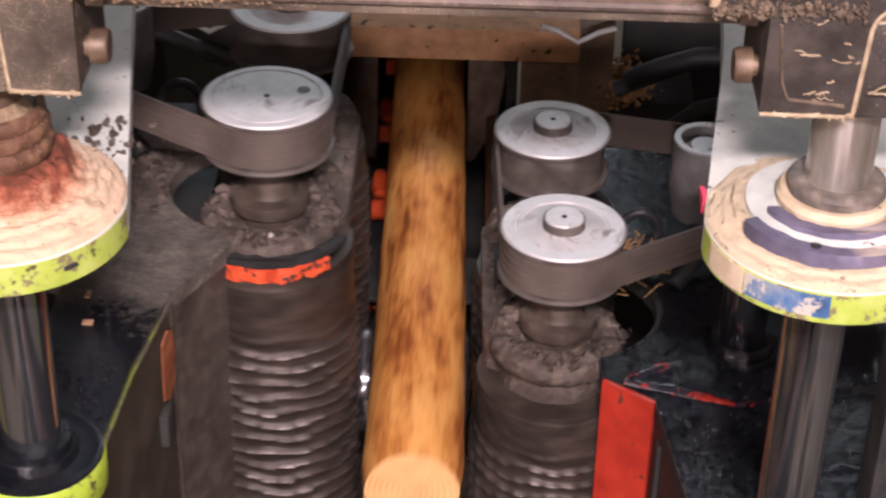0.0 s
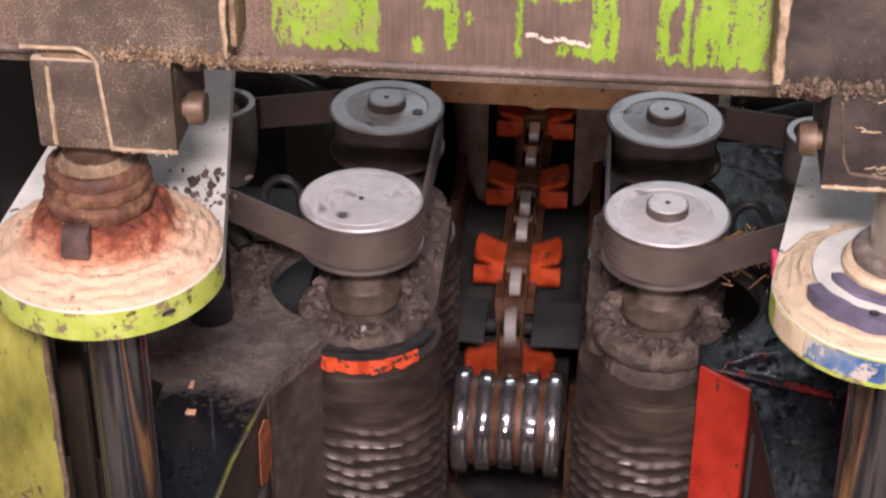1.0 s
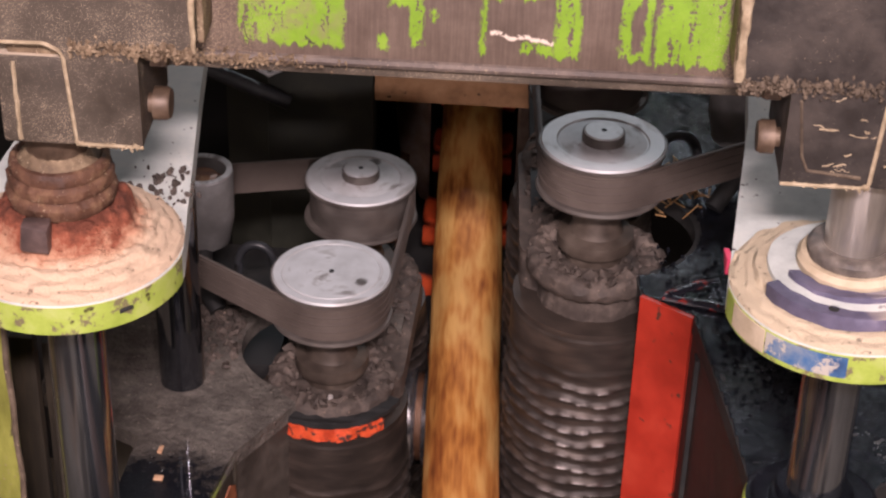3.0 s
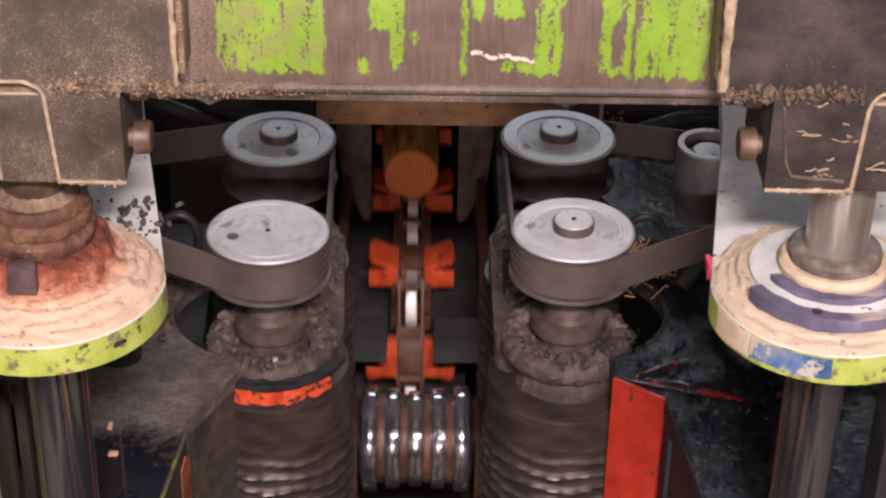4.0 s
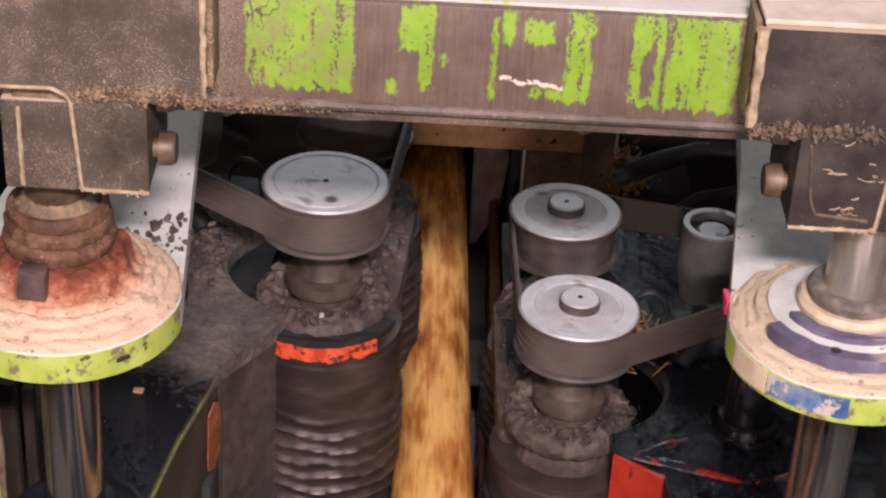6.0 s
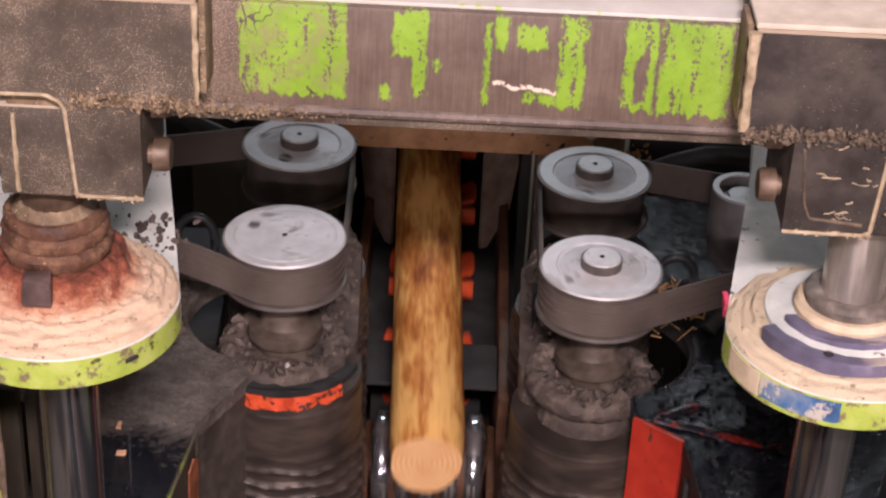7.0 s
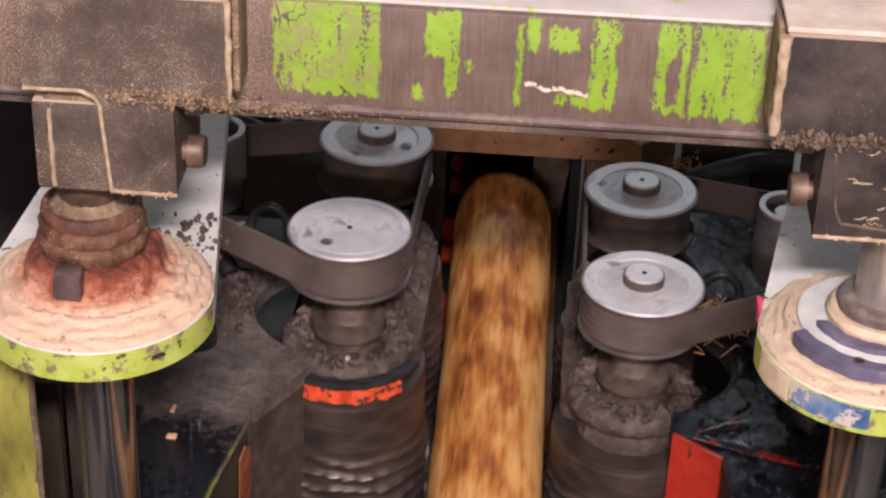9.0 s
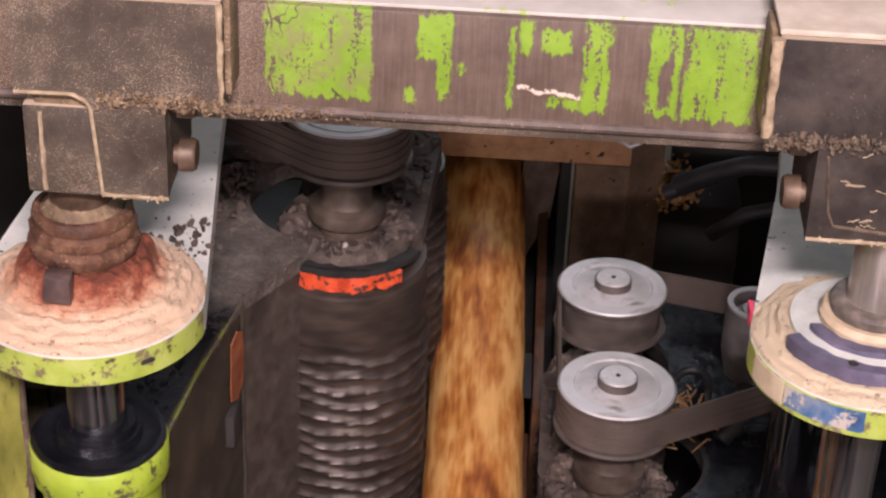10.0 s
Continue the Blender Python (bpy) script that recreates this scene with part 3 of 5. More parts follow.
def bracket(side):
    s = 1 if side == "left" else -1
    th = empty("column_bracket", "dark sawdust speckled steel bracket clamping the guide column" if s > 0 else "dark worn steel bracket with scraped clamp block", "bracket", group="column brackets")
    STEEL = M_STEEL if s > 0 else M_STEEL_DARK
    if s > 0:
        xo, xi = -0.59, -0.299
        tx0, tx1 = -0.482, -0.379
    else:
        xo, xi = 0.78, 0.456
        tx0, tx1 = 0.66, 0.527
    lo, hi = sorted((xo, xi))
    part("bracket_box", box(lo, hi, -0.885, -0.79, 2.252, 2.4, 0.006), STEEL, th)
    part("top_cover", box(lo - 0.002, hi + 0.002, -0.89, -0.6, 2.4, 2.409, 0.003), surface("dusty_cover_plate", (0.3, 0.26, 0.2), (0.52, 0.46, 0.38), (0.7, 0.64, 0.55), 10, (0.7, 0.9), 0, 0.4), th, "pale dusted cover plate")
    e = tube([(xi + s * (0.0 if s > 0 else 0.004), -0.902, 2.252 + 0.0074 * i) for i in range(21)], 0.0045 if s > 0 else 0.0075, 8)
    part("weld_seam", rough_up(e, 0.003, 60), M_WELD, th, "pale sawdust line along the edge")
    part("end_plate", box(*sorted((xi, xi + s * 0.01)), -0.87, -0.8, 2.25, 2.396, 0.003), M_CRUST, th)
    b, pts = l_plate(xo, xi, tx0, tx1, 2.094, 2.252, 2.399, -0.9, -0.886)
    part("clamp_tab", b, STEEL, th)
    line = tube([(x, -0.901, z) for x, z in pts[:11]], 0.003, 6)
    part("dust_line", rough_up(line, 0.002, 70), M_WELD, th, "sawdust line along the plate edge")
    part("clamp_block", box(*sorted((xo + s * 0.004, tx0 + s * 0.004)), -0.886, -0.7, 2.082, 2.225, 0.008), STEEL, th)
    part("clamp_step", box(*sorted((xo + s * 0.02, tx0)), -0.88, -0.72, 2.222, 2.246, 0.006), M_CRUST, th)
    part("clamp_half", box(*sorted((tx0 + s * 0.006, tx1)), -0.885, -0.7, 2.09, 2.25, 0.008), STEEL, th)
    e2 = tube([(xo + s * 0.03, -0.887, 2.09 + 0.0125 * i) for i in range(11)], 0.0035, 6)
    part("dust_line", rough_up(e2, 0.002, 70), M_WELD, th)
    e3 = crumbs(70, lambda r: (r.uniform(*sorted((tx0, tx1))), -0.895 + r.uniform(-0.008, 0.006), 2.092 + r.uniform(-0.003, 0.004)), (0.002, 0.0045), 8)
    part("sawdust_edge", e3, M_WELD, th)
    crust = crumbs(480, lambda r: (tx0 + (xi - tx0) * r.uniform(0.05, 1.02), -0.9 + r.uniform(-0.008, 0.006), 2.249 + r.gauss(0, 0.007)), (0.0009, 0.0042), 12)
    join(crust, rough_up(box(*sorted((tx0 + s * 0.02, xi - s * 0.01)), -0.898, -0.82, 2.241, 2.252, 0.004, seg=3), 0.008, 60))
    part("crust", crust, M_CRUST if s > 0 else M_CAKE, th, "crust of greasy sawdust")["kind"] = "stuff"
    for k, (z, x, r) in enumerate(((2.135, tx1, 0.025), (2.215, tx1, 0.022))):
        bolt = lathe([(r * 0.6, 0), (r * 0.6, 0.012), (r, 0.012), (r, 0.03), (r * 0.86, 0.036)], 6 if k else 20)
        part("clamp_bolt", bolt, M_NUT, th, "bronze coloured bolt head", Matrix.Translation((x - s * 0.004, -0.84, z)) @ pose(0, 0, 0, 0, 90 * s, 0))
    if s < 0:
        frame_pts = [(0.545, 2.228), (0.552, 2.14), (0.56, 2.118), (0.64, 2.112)]
        part("scraped_edge", rough_up(tube([(x, -0.902, z) for x, z in frame_pts], 0.0028, 6), 0.007, 55), M_CAKE, th, "scraped pale edge")
        rng = random.Random(61)
        for _ in range(16):
            xc, zc, ln, tilt = rng.uniform(0.55, 0.68), rng.uniform(2.11, 2.23), rng.uniform(0.006, 0.03), rng.gauss(0, 0.3)
            seg = [(xc + ln * k / 4, -0.9, zc + ln * tilt * k / 4 + rng.gauss(0, 0.0012)) for k in range(5)]
            part("scratch", rough_up(tube(seg, rng.uniform(0.0007, 0.0018), 5), 0.0015, 200), M_WELD, th, "pale scratch")
    return th


def guide_column(x, label):
    th = empty("guide_column", label, "guide column", pose(x, -0.8, 0), "guide columns")
    part("chrome_rod", lathe([(0.0465, 0.3), (0.0465, 2.12)], 64), M_CHROME, th)
    part("foot", lathe([(0.1, 0.0), (0.1, 0.28), (0.07, 0.3), (0.0465, 0.31)], 40), M_OLIVE, th)
    return th


# ---- swinging top plates ----
def dust_disc(profile, lump, seed, n=150, rings=70):
    """Caked dust round a column: a turned profile (radius, height) broken up by lumps that grow towards the middle."""
    r0, r1 = profile[0][0], profile[-1][0]

    def h(r):
        for (ra, ha), (rb, hb) in zip(profile, profile[1:]):
            if r <= rb:
                return ha + (hb - ha) * (r - ra) / (rb - ra)
        return profile[-1][1]

    bm = bmesh.new()
    rows = []
    for j in range(rings + 1):
        r = r0 + (r1 - r0) * j / rings
        row = []
        for i in range(n):
            a = math.tau * i / n
            p = Vector((math.cos(a) * r, math.sin(a) * r, 0))
            f1 = noise.noise(p * 28 + Vector((seed, 0, 0)))
            f2 = noise.noise(p * 75 + Vector((0, seed, 0)))
            f3 = noise.noise(p * 190 + Vector((0, 0, seed)))
            wob = 1 + 0.06 * f1 + 0.03 * f2
            k = lump * (1.2 - (r - r0) / (r1 - r0))
            z = h(min(max(r * wob, r0), r1)) + k * (0.7 * abs(f1) + 0.35 * f2 + 0.16 * f3)
            row.append(bm.verts.new((p.x, p.y, max(z, 0.0005) if j < rings else 0.0)))
        rows.append(row)
    for a, b in zip(rows, rows[1:]):
        for i in range(n):
            bm.faces.new((a[i], b[i], b[(i + 1) % n], a[(i + 1) % n]))
    return bm


def dust_cake(name, inner, mid, outer, r_in, r_out):
    """Dust whose colour runs from the greasy middle to the dry rim in ragged steps."""
    m, t, b = nodes_of(name)
    co = add(t, "ShaderNodeTexCoord").outputs["Object"]
    sep = add(t, "ShaderNodeSeparateXYZ")
    t.links.new(co, sep.inputs[0])
    r = calc(t, "SQRT", calc(t, "ADD", calc(t, "MULTIPLY", sep.outputs[0], sep.outputs[0]), calc(t, "MULTIPLY", sep.outputs[1], sep.outputs[1])))
    n1, n2, n3 = noise_at(t, co, 22, 6, 0.7), noise_at(t, co, 70, 5, 0.65), noise_at(t, co, 260, 3, 0.6)
    f = calc(t, "ADD", step(t, r, r_in, r_out), calc(t, "MULTIPLY", calc(t, "SUBTRACT", n1, 0.5), 1.1))
    f = calc(t, "ADD", f, calc(t, "MULTIPLY", calc(t, "SUBTRACT", n2, 0.5), 0.5))
    col = ramp(t, f, [(0.05, tuple(c * 0.5 for c in inner)), (0.25, inner), (0.5, mid), (0.85, outer)])
    tone = step(t, n3, 0.3, 0.7)
    # hollows of the bump darkened: crevice shade put into the colour
    col = mix(t, calc(t, "MULTIPLY", step(t, calc(t, "MULTIPLY", n2, -1.0), -0.38, -0.32), 0.7), col, tuple(c * 0.25 for c in inner))
    t.links.new(col, b.inputs["Base Color"])
    b.inputs["Roughness"].default_value = 0.9
    bump(t, b, calc(t, "ADD", calc(t, "MULTIPLY", tone, 0.5), n2), 0.8, 0.004)
    return m



def swing_plate(side):
    s = 1 if side == "left" else -1
    x = -0.531 if s > 0 else 0.668
    lab = ("swinging bearing plate, lime green edge, caked with pink sawdust" if s > 0 else "swinging bearing plate, green and blue edge, cream dust and navy seal")
    th = empty("swing_plate", lab, "bearing plate", pose(x, -0.8, 1.863), "swinging bearing plates")
    R = 0.182
    arc = circle(0, 0, R, 180, 360, 40)
    if s > 0:
        outline = arc + [(0.166, 0.1), (0.1, 0.5), (0.06, 0.76), (-0.08, 0.76), (-0.17, 0.3)]
        edge = circle(0, 0, R + 0.001, 180, 356, 40) + circle(0, 0, R - 0.012, 356, 180, 40)
    else:
        outline = arc + [(0.17, 0.3), (0.1, 0.86), (-0.06, 0.86), (-0.1, 0.5), (-0.166, 0.1)]
        edge = circle(0, 0, R + 0.001, 184, 360, 40) + circle(0, 0, R - 0.012, 360, 184, 40)
    part("plate", slab(outline, [], -0.05, 0.0), M_PALE, th, "pale dusted plate")
    part("plate_edge", slab(edge, [], -0.051, -0.003), M_GREEN, th, "lime green painted edge")
    if s > 0:
        part("dust_bed", dust_disc([(0.05, 0.078), (0.086, 0.076), (0.096, 0.07), (0.103, 0.06), (0.108, 0.038), (0.12, 0.034), (0.126, 0.028), (0.138, 0.027), (0.142, 0.02), (0.156, 0.018), (0.16, 0.01), (0.174, 0.008), (0.18, 0.0)], 0.019, 3), dust_cake("pink_dust_cake", (0.28, 0.08, 0.042), (0.53, 0.29, 0.18), (0.66, 0.49, 0.345), 0.09, 0.142), th, "pink sawdust in terraced rings, red and greasy near the seal")
        part("seal_ring", lathe([(0.076, 0.078), (0.081, 0.084), (0.084, 0.1), (0.08, 0.106), (0.075, 0.109), (0.079, 0.113), (0.08, 0.127), (0.077, 0.131), (0.073, 0.134), (0.076, 0.138), (0.076, 0.15), (0.072, 0.156), (0.065, 0.157), (0.062, 0.15), (0.048, 0.146)], 128, True, 0.0026, 1, 95), M_RUSTRING, th, "rusty ribbed seal ring")
        part("sawdust_fill", lathe([(0.064, 0.147), (0.062, 0.153), (0.054, 0.161), (0.049, 0.168), (0.047, 0.17)], 90, True, 0.002, 4, 90), M_CRUST, th, "yellow sawdust inside the ring")
        part("grease_block", rough_up(box(-0.034, 0.01, -0.122, -0.085, 0.05, 0.094, 0.006), 0.006, 40), surface("dark_grease_block", (0.04, 0.03, 0.03), (0.09, 0.06, 0.055), (0.16, 0.11, 0.1), 30, (0.4, 0.6)), th, "dark greasy block on the ring")
        part("stain", crumbs(90, lambda r: (0.105 + r.gauss(0, 0.03), 0.15 + r.gauss(0, 0.05), 0.003), (0.0012, 0.007), 17), M_DUSTY, th, "dark crumbs on the plate")["kind"] = "stuff"
        part("lug_hole", rough_up(box(-0.011, 0.011, -0.002, 0.003, -0.004, 0.004, 0.0015), 0.003, 90), M_DARK, th, "", Matrix.Translation((0.1253, -0.1338, -0.026)) @ pose(0, 0, 0, 0, 0, 43))
    else:
        part("dust_ring", dust_disc([(0.11, 0.022), (0.128, 0.026), (0.14, 0.026), (0.146, 0.016), (0.158, 0.014), (0.163, 0.009), (0.175, 0.008), (0.181, 0.0)], 0.005, 5), dust_cake("cream_dust_cake", (0.4, 0.33, 0.25), (0.5, 0.4, 0.28), (0.62, 0.51, 0.36), 0.1, 0.15), th, "cream sawdust in terraced rings")
        part("bearing_cover", lathe([(0.128, 0.02), (0.126, 0.034), (0.112, 0.037), (0.07, 0.037)], 64, True, 0.002, 6, 20), M_PALE, th, "pale bearing cover")
        for r0, r1, a0, a1, z in ((0.128, 0.15, 205, 330, 0.04), (0.088, 0.106, 200, 335, 0.046)):
            out = circle(0, 0, r1, a0, a1, 30) + circle(0, 0, r0, a1, a0, 30)
            part("seal_strip", rough_up(slab(out, [], z - 0.022, z), 0.003, 40), M_NAVY, th, "navy half ring of the seal")
        part("rod_collar", lathe([(0.082, 0.03), (0.084, 0.05), (0.078, 0.058), (0.06, 0.06), (0.052, 0.055)], 48, True, 0.002, 2, 24), M_CREAM, th)
        part("wiper_ring", lathe([(0.07, 0.055), (0.071, 0.072), (0.067, 0.077), (0.06, 0.079), (0.05, 0.078)], 48, True, 0.0015, 3, 60), surface("grey_wiper_ring", (0.06, 0.05, 0.045), (0.15, 0.125, 0.105), (0.3, 0.26, 0.22), 40, (0.5, 0.8), 0, 0.6), th, "dirty grey wiper ring")
        part("cover_hole", lathe([(0.008, 0.0), (0.008, 0.004)], 16), M_DARK, th, "", pose(-0.045, -0.125, 0.037))
        patch = circle(0, 0, R + 0.0025, 222, 262, 18) + circle(0, 0, R - 0.004, 262, 222, 18)
        part("blue_patch", slab(patch, [], -0.042, -0.006), M_BLUE, th, "flaked blue paint on the edge")
        rp = circle(0, 0, R + 0.0025, 196, 221, 14) + circle(0, 0, R - 0.004, 221, 196, 14)
        part("bare_patch", slab(rp, [], -0.046, -0.005), M_CREAM, th)
        part("marking", rough_up(box(-0.177, -0.168, 0.06, 0.095, -0.03, -0.004, 0.002, seg=3), 0.006, 60), M_MAGENTA, th, "magenta marking paint")
        part("marking", rough_up(box(-0.13, -0.108, 0.04, 0.066, 0.003, 0.007, 0.002, seg=3), 0.02, 60), M_MAGENTA, th, "magenta marking paint")
    part("slide_rod", lathe([(0.046, -1.2), (0.046, -0.05)], 40), M_ROD, th, "black oiled slide rod", pose(-0.015 if s > 0 else 0.03, 0.7, 0))
    return th


# ---- roller carriages ----
def pulley_mesh(ring):
    """Top face, groove, hub and lower flange of a belt pulley."""
    face = [(0.0, 0.022), (0.036, 0.022), (0.039, 0.019), (0.04, 0.001), (0.044, -0.0015), (0.08, -0.0015), (0.083, -0.003), (0.087, -0.003), (0.09, 0.0), (0.118, 0.0), (0.122, -0.005)]
    if not ring:
        face = [(0.0, 0.0), (0.02, 0.0), (0.07, 0.0), (0.098, 0.0), (0.1, -0.0018), (0.102, -0.0018), (0.104, 0.0), (0.118, 0.0), (0.122, -0.005)]
    return lathe(list(reversed(face)) + [(0.0005, face[0][1])], 64, False)


def roller_mesh(top, radius, start):
    """Feed roller: plain upper band, then raised spiral ribs with notched crests."""
    n, rows = 168, 170
    bm = bmesh.new()
    z0, z1 = -0.95, top
    rings = []
    for j in range(rows + 1):
        z = z1 + (z0 - z1) * j / rows
        ring = []
        for i in range(n):
            a = math.tau * i / n
            r = radius - (0.002 if z > top - 0.015 else 0.0)
            k = max(0.0, min(1.0, (start - z) / 0.06))
            wav = 0.004 * math.sin(7 * a + 40 * z) + 0.005 * noise.noise(Vector((2.2 * math.cos(a), 2.2 * math.sin(a), 9 * z)))
            ph = ((z + wav + 0.034 * a / math.tau) / 0.034) % 1.0
            tooth = max(0.0, 1 - abs(ph - 0.5) * 3.4) ** 0.8
            notch = 0.72 + 0.28 * math.cos(a * 28)
            r += (0.012 + 0.004 * noise.noise(Vector((5 * math.cos(a), 5 * math.sin(a), 30 * z)))) * k * tooth * notch
            ring.append(bm.verts.new((r * math.cos(a), r * math.sin(a), z)))
        rings.append(ring)
    for p, q in zip(rings, rings[1:]):
        for i in range(n):
            bm.faces.new((p[i], q[i], q[(i + 1) % n], p[(i + 1) % n]))
    bm.faces.new(rings[0])
    bm.faces.new(list(reversed(rings[-1])))
    return bm


def hull_of_circles(items, n=48):
    """Outline of a belt laid round circles (x, y, r), in turning order."""
    pts = [p for x, y, r in items for p in circle(x, y, r, 0, 360, n)]
    pts = sorted(set(pts))

    def half(seq):
        out = []
        for p in seq:
            while len(out) > 1 and (out[-1][0] - out[-2][0]) * (p[1] - out[-2][1]) - (out[-1][1] - out[-2][1]) * (p[0] - out[-2][0]) <= 0:
                out.pop()
            out.append(p)
        return out[:-1]

    return half(pts) + half(pts[::-1])


def belt_mesh(items, z0, z1, thick=0.006):
    outer, inner = hull_of_circles([(x, y, r + thick) for x, y, r in items]), hull_of_circles(items)
    bm = slab(outer, [list(reversed(inner))], z0, z1)
    return bm


ROLLERS = []


def carriage(side):
    s = 1 if side == "left" else -1
    x = -0.531 if s > 0 else 0.668
    front, rear = ((0.288, 0.772), (0.293, 1.154)) if s > 0 else ((-0.327, 0.768), (-0.336, 1.147))
    lab = ("roller carriage with grey dusty deck and orange banded roller" if s > 0 else "roller carriage with black greasy deck and red guard panel")
    th = empty("roller_carriage", lab, "roller carriage", pose(x, -0.8, 1.5), "roller carriages")
    fx, fy = front
    # deck plate with an opening round the roller heads
    ix = fx + s * 0.125
    opening = [(rear[0] - s * 0.02 + 0.13 * math.cos(a), rear[1] + 0.06 + 0.13 * math.sin(a)) for a in [math.tau * i / 32 for i in range(32)]]
    nose = circle(0, 0, 0.095, 190, 350, 24)
    if s > 0:
        outline = nose + [(0.094, 0.06), (0.107, 0.256), (0.137, 0.475), (0.236, 0.657), *circle(fx - 0.035, fy + 0.085, 0.172, 258, 22, 30), (ix, fy + 0.16), (ix, 1.0), (0.2, 0.985), (-0.3, 1.0), (-0.3, 0.62), (-0.06, 0.5), (-0.07, 0.06)]
    else:
        outline = nose + [(0.12, 0.06), (0.4, 0.25), (0.4, 1.5), (ix, 1.5), (ix, fy + 0.16), *circle(fx + 0.035, fy + 0.085, 0.172, 158, -76, 30), (-0.242, 0.612), (-0.148, 0.545), (-0.108, 0.222), (-0.094, 0.06)]
    deck = part("deck", slab(outline, [] if s > 0 else [opening], -0.285, -0.25), M_DECK if s > 0 else M_DARK, th)
    # uneven grease or dust skin
    rng = random.Random(3 if s > 0 else 4)
    if s > 0:
        edge = tube([(0.093, 0.0, -0.264), (0.095, 0.06, -0.264), (0.108, 0.256, -0.264), (0.138, 0.475, -0.266)], 0.0045, 8)
        part("deck_edge", edge, surface("worn_green_edge", (0.05, 0.05, 0.02), (0.12, 0.14, 0.03), (0.22, 0.26, 0.05), 16, (0.6, 0.8), 0, 0.4, None, None, ((0.08, 0.07, 0.06), 0.5)), th, "green painted deck edge")
        part("rear_tray", box(-0.3, 0.12, 1.01, 1.5, -0.47, -0.43, 0.004), M_DARK, th, "dark oily tray behind the deck")
        part("rear_lip", rough_up(box(-0.3, 0.19, 0.975, 1.0, -0.25, -0.215, 0.006, seg=3), 0.012, 22), M_DUSTY, th, "ridge of debris along the deck's rear edge")
        part("litter", crumbs(170, lambda r: (r.uniform(-0.06, 0.08), 0.95 - abs(r.gauss(0, 0.1)), -0.247 + r.uniform(0, 0.006)), (0.003, 0.01), 23), M_DUSTY, th, "lumps of debris on the deck")["kind"] = "stuff"
        part("grease_spatter", crumbs(170, lambda r: (r.uniform(-0.05, 0.085), r.uniform(0.02, 0.3), -0.249), (0.0015, 0.006), 37), M_TAR, th, "shining blobs of wet grease")["kind"] = "stuff"
        part("wood_chip", rough_up(box(0.0, 0.02, 0.37, 0.382, -0.25, -0.245, 0.002), 0.003, 60), M_CHIP, th)
        part("wood_chip", rough_up(box(-0.012, -0.002, 0.45, 0.475, -0.25, -0.245, 0.002), 0.003, 60), M_CHIP, th)
    else:
        g = bmesh.new()
        bmesh.ops.create_grid(g, x_segments=150, y_segments=290, size=0.5)
        bmesh.ops.transform(g, matrix=Matrix.Translation((0.03, 0.76, -0.247)) @ Matrix.Diagonal((0.72, 1.48, 1, 1)), verts=g.verts)
        for v in g.verts:
            p = v.co
            v.co.z += 0.005 * noise.noise(p * 11) + 0.0035 * noise.noise(p * 42) + 0.003 * noise.noise(p * 105) + 0.03 * math.exp(-((p.x - 0.03) ** 2 + (p.y - 0.7) ** 2) / 0.014)
        kill = []
        for v in g.verts:
            x_, y_ = v.co.x, v.co.y
            inside = False
            for (ax, ay), (bx, by) in zip(outline, outline[1:] + outline[:1]):
                if (ay > y_) != (by > y_) and x_ < (bx - ax) * (y_ - ay) / (by - ay) + ax:
                    inside = not inside
            if not inside or math.hypot(x_ - (fx + 0.035), y_ - fy - 0.085) < 0.18 or math.hypot(x_ - rear[0], y_ - rear[1] - 0.06) < 0.15:
                kill.append(v)
        bmesh.ops.delete(g, geom=kill, context="VERTS")
        part("grease_skin", g, M_TAR, th, "lumpy wet black grease")

        def blob_spot(r):
            y = r.uniform(0.2, 0.78)
            x0 = -0.1 - 0.1 * max(0.0, y - 0.22) - (0.06 if y > 0.6 else 0.0)
            x = r.uniform(x0 + 0.012, 0.1)
            return (x, y, -0.246 + 0.03 * math.exp(-((x - 0.03) ** 2 + (y - 0.7) ** 2) / 0.014))

        part("grease_spatter", crumbs(420, blob_spot, (0.002, 0.007), 29), M_TAR, th, "shining blobs of wet grease")["kind"] = "stuff"
        for pts, w in ((((-0.2, 0.6), (-0.17, 0.585), (-0.12, 0.57), (-0.06, 0.555), (0.0, 0.54), (0.05, 0.545), (0.1, 0.56)), 0.011), (((-0.19, 0.6), (-0.16, 0.63), (-0.13, 0.64), (-0.11, 0.65), (-0.09, 0.655)), 0.013)):
            k = tube([(px, py, -0.243) for px, py in pts], w, 8)
            bmesh.ops.transform(k, matrix=Matrix.Translation((0, 0, -0.243 * 0.45)) @ Matrix.Diagonal((1, 1, 0.55, 1)), verts=k.verts)
            part("red_streak", rough_up(k, 0.01, 30), surface("greasy_red_streak", (0.08, 0.006, 0.005), (0.24, 0.018, 0.012), (0.4, 0.035, 0.02), 18, (0.15, 0.4), 0, 0.5, None, None, ((0.012, 0.012, 0.018), 0.75)), th, "red paint streak in the grease")
        part("litter", crumbs(90, lambda r: ((lambda a, q: (q * math.cos(a), q * math.sin(a), -0.24))(r.uniform(0, 6.28), r.uniform(0.05, 0.1))), (0.004, 0.012), 21), M_DUSTY, th, "crumbs strewn round the column")["kind"] = "stuff"
        straw = bmesh.new()
        for _ in range(90):
            ln = rng.uniform(0.01, 0.05)
            join(straw, box(-ln / 2, ln / 2, -0.0015, 0.0015, -0.001, 0.001, 0), Matrix.Translation((-0.17 + rng.gauss(0, 0.035), 0.98 + rng.gauss(0, 0.05), -0.228 + abs(rng.gauss(0, 0.012)))) @ Euler((rng.gauss(0, 0.4), rng.gauss(0, 0.4), rng.uniform(0, 6.28))).to_matrix().to_4x4())
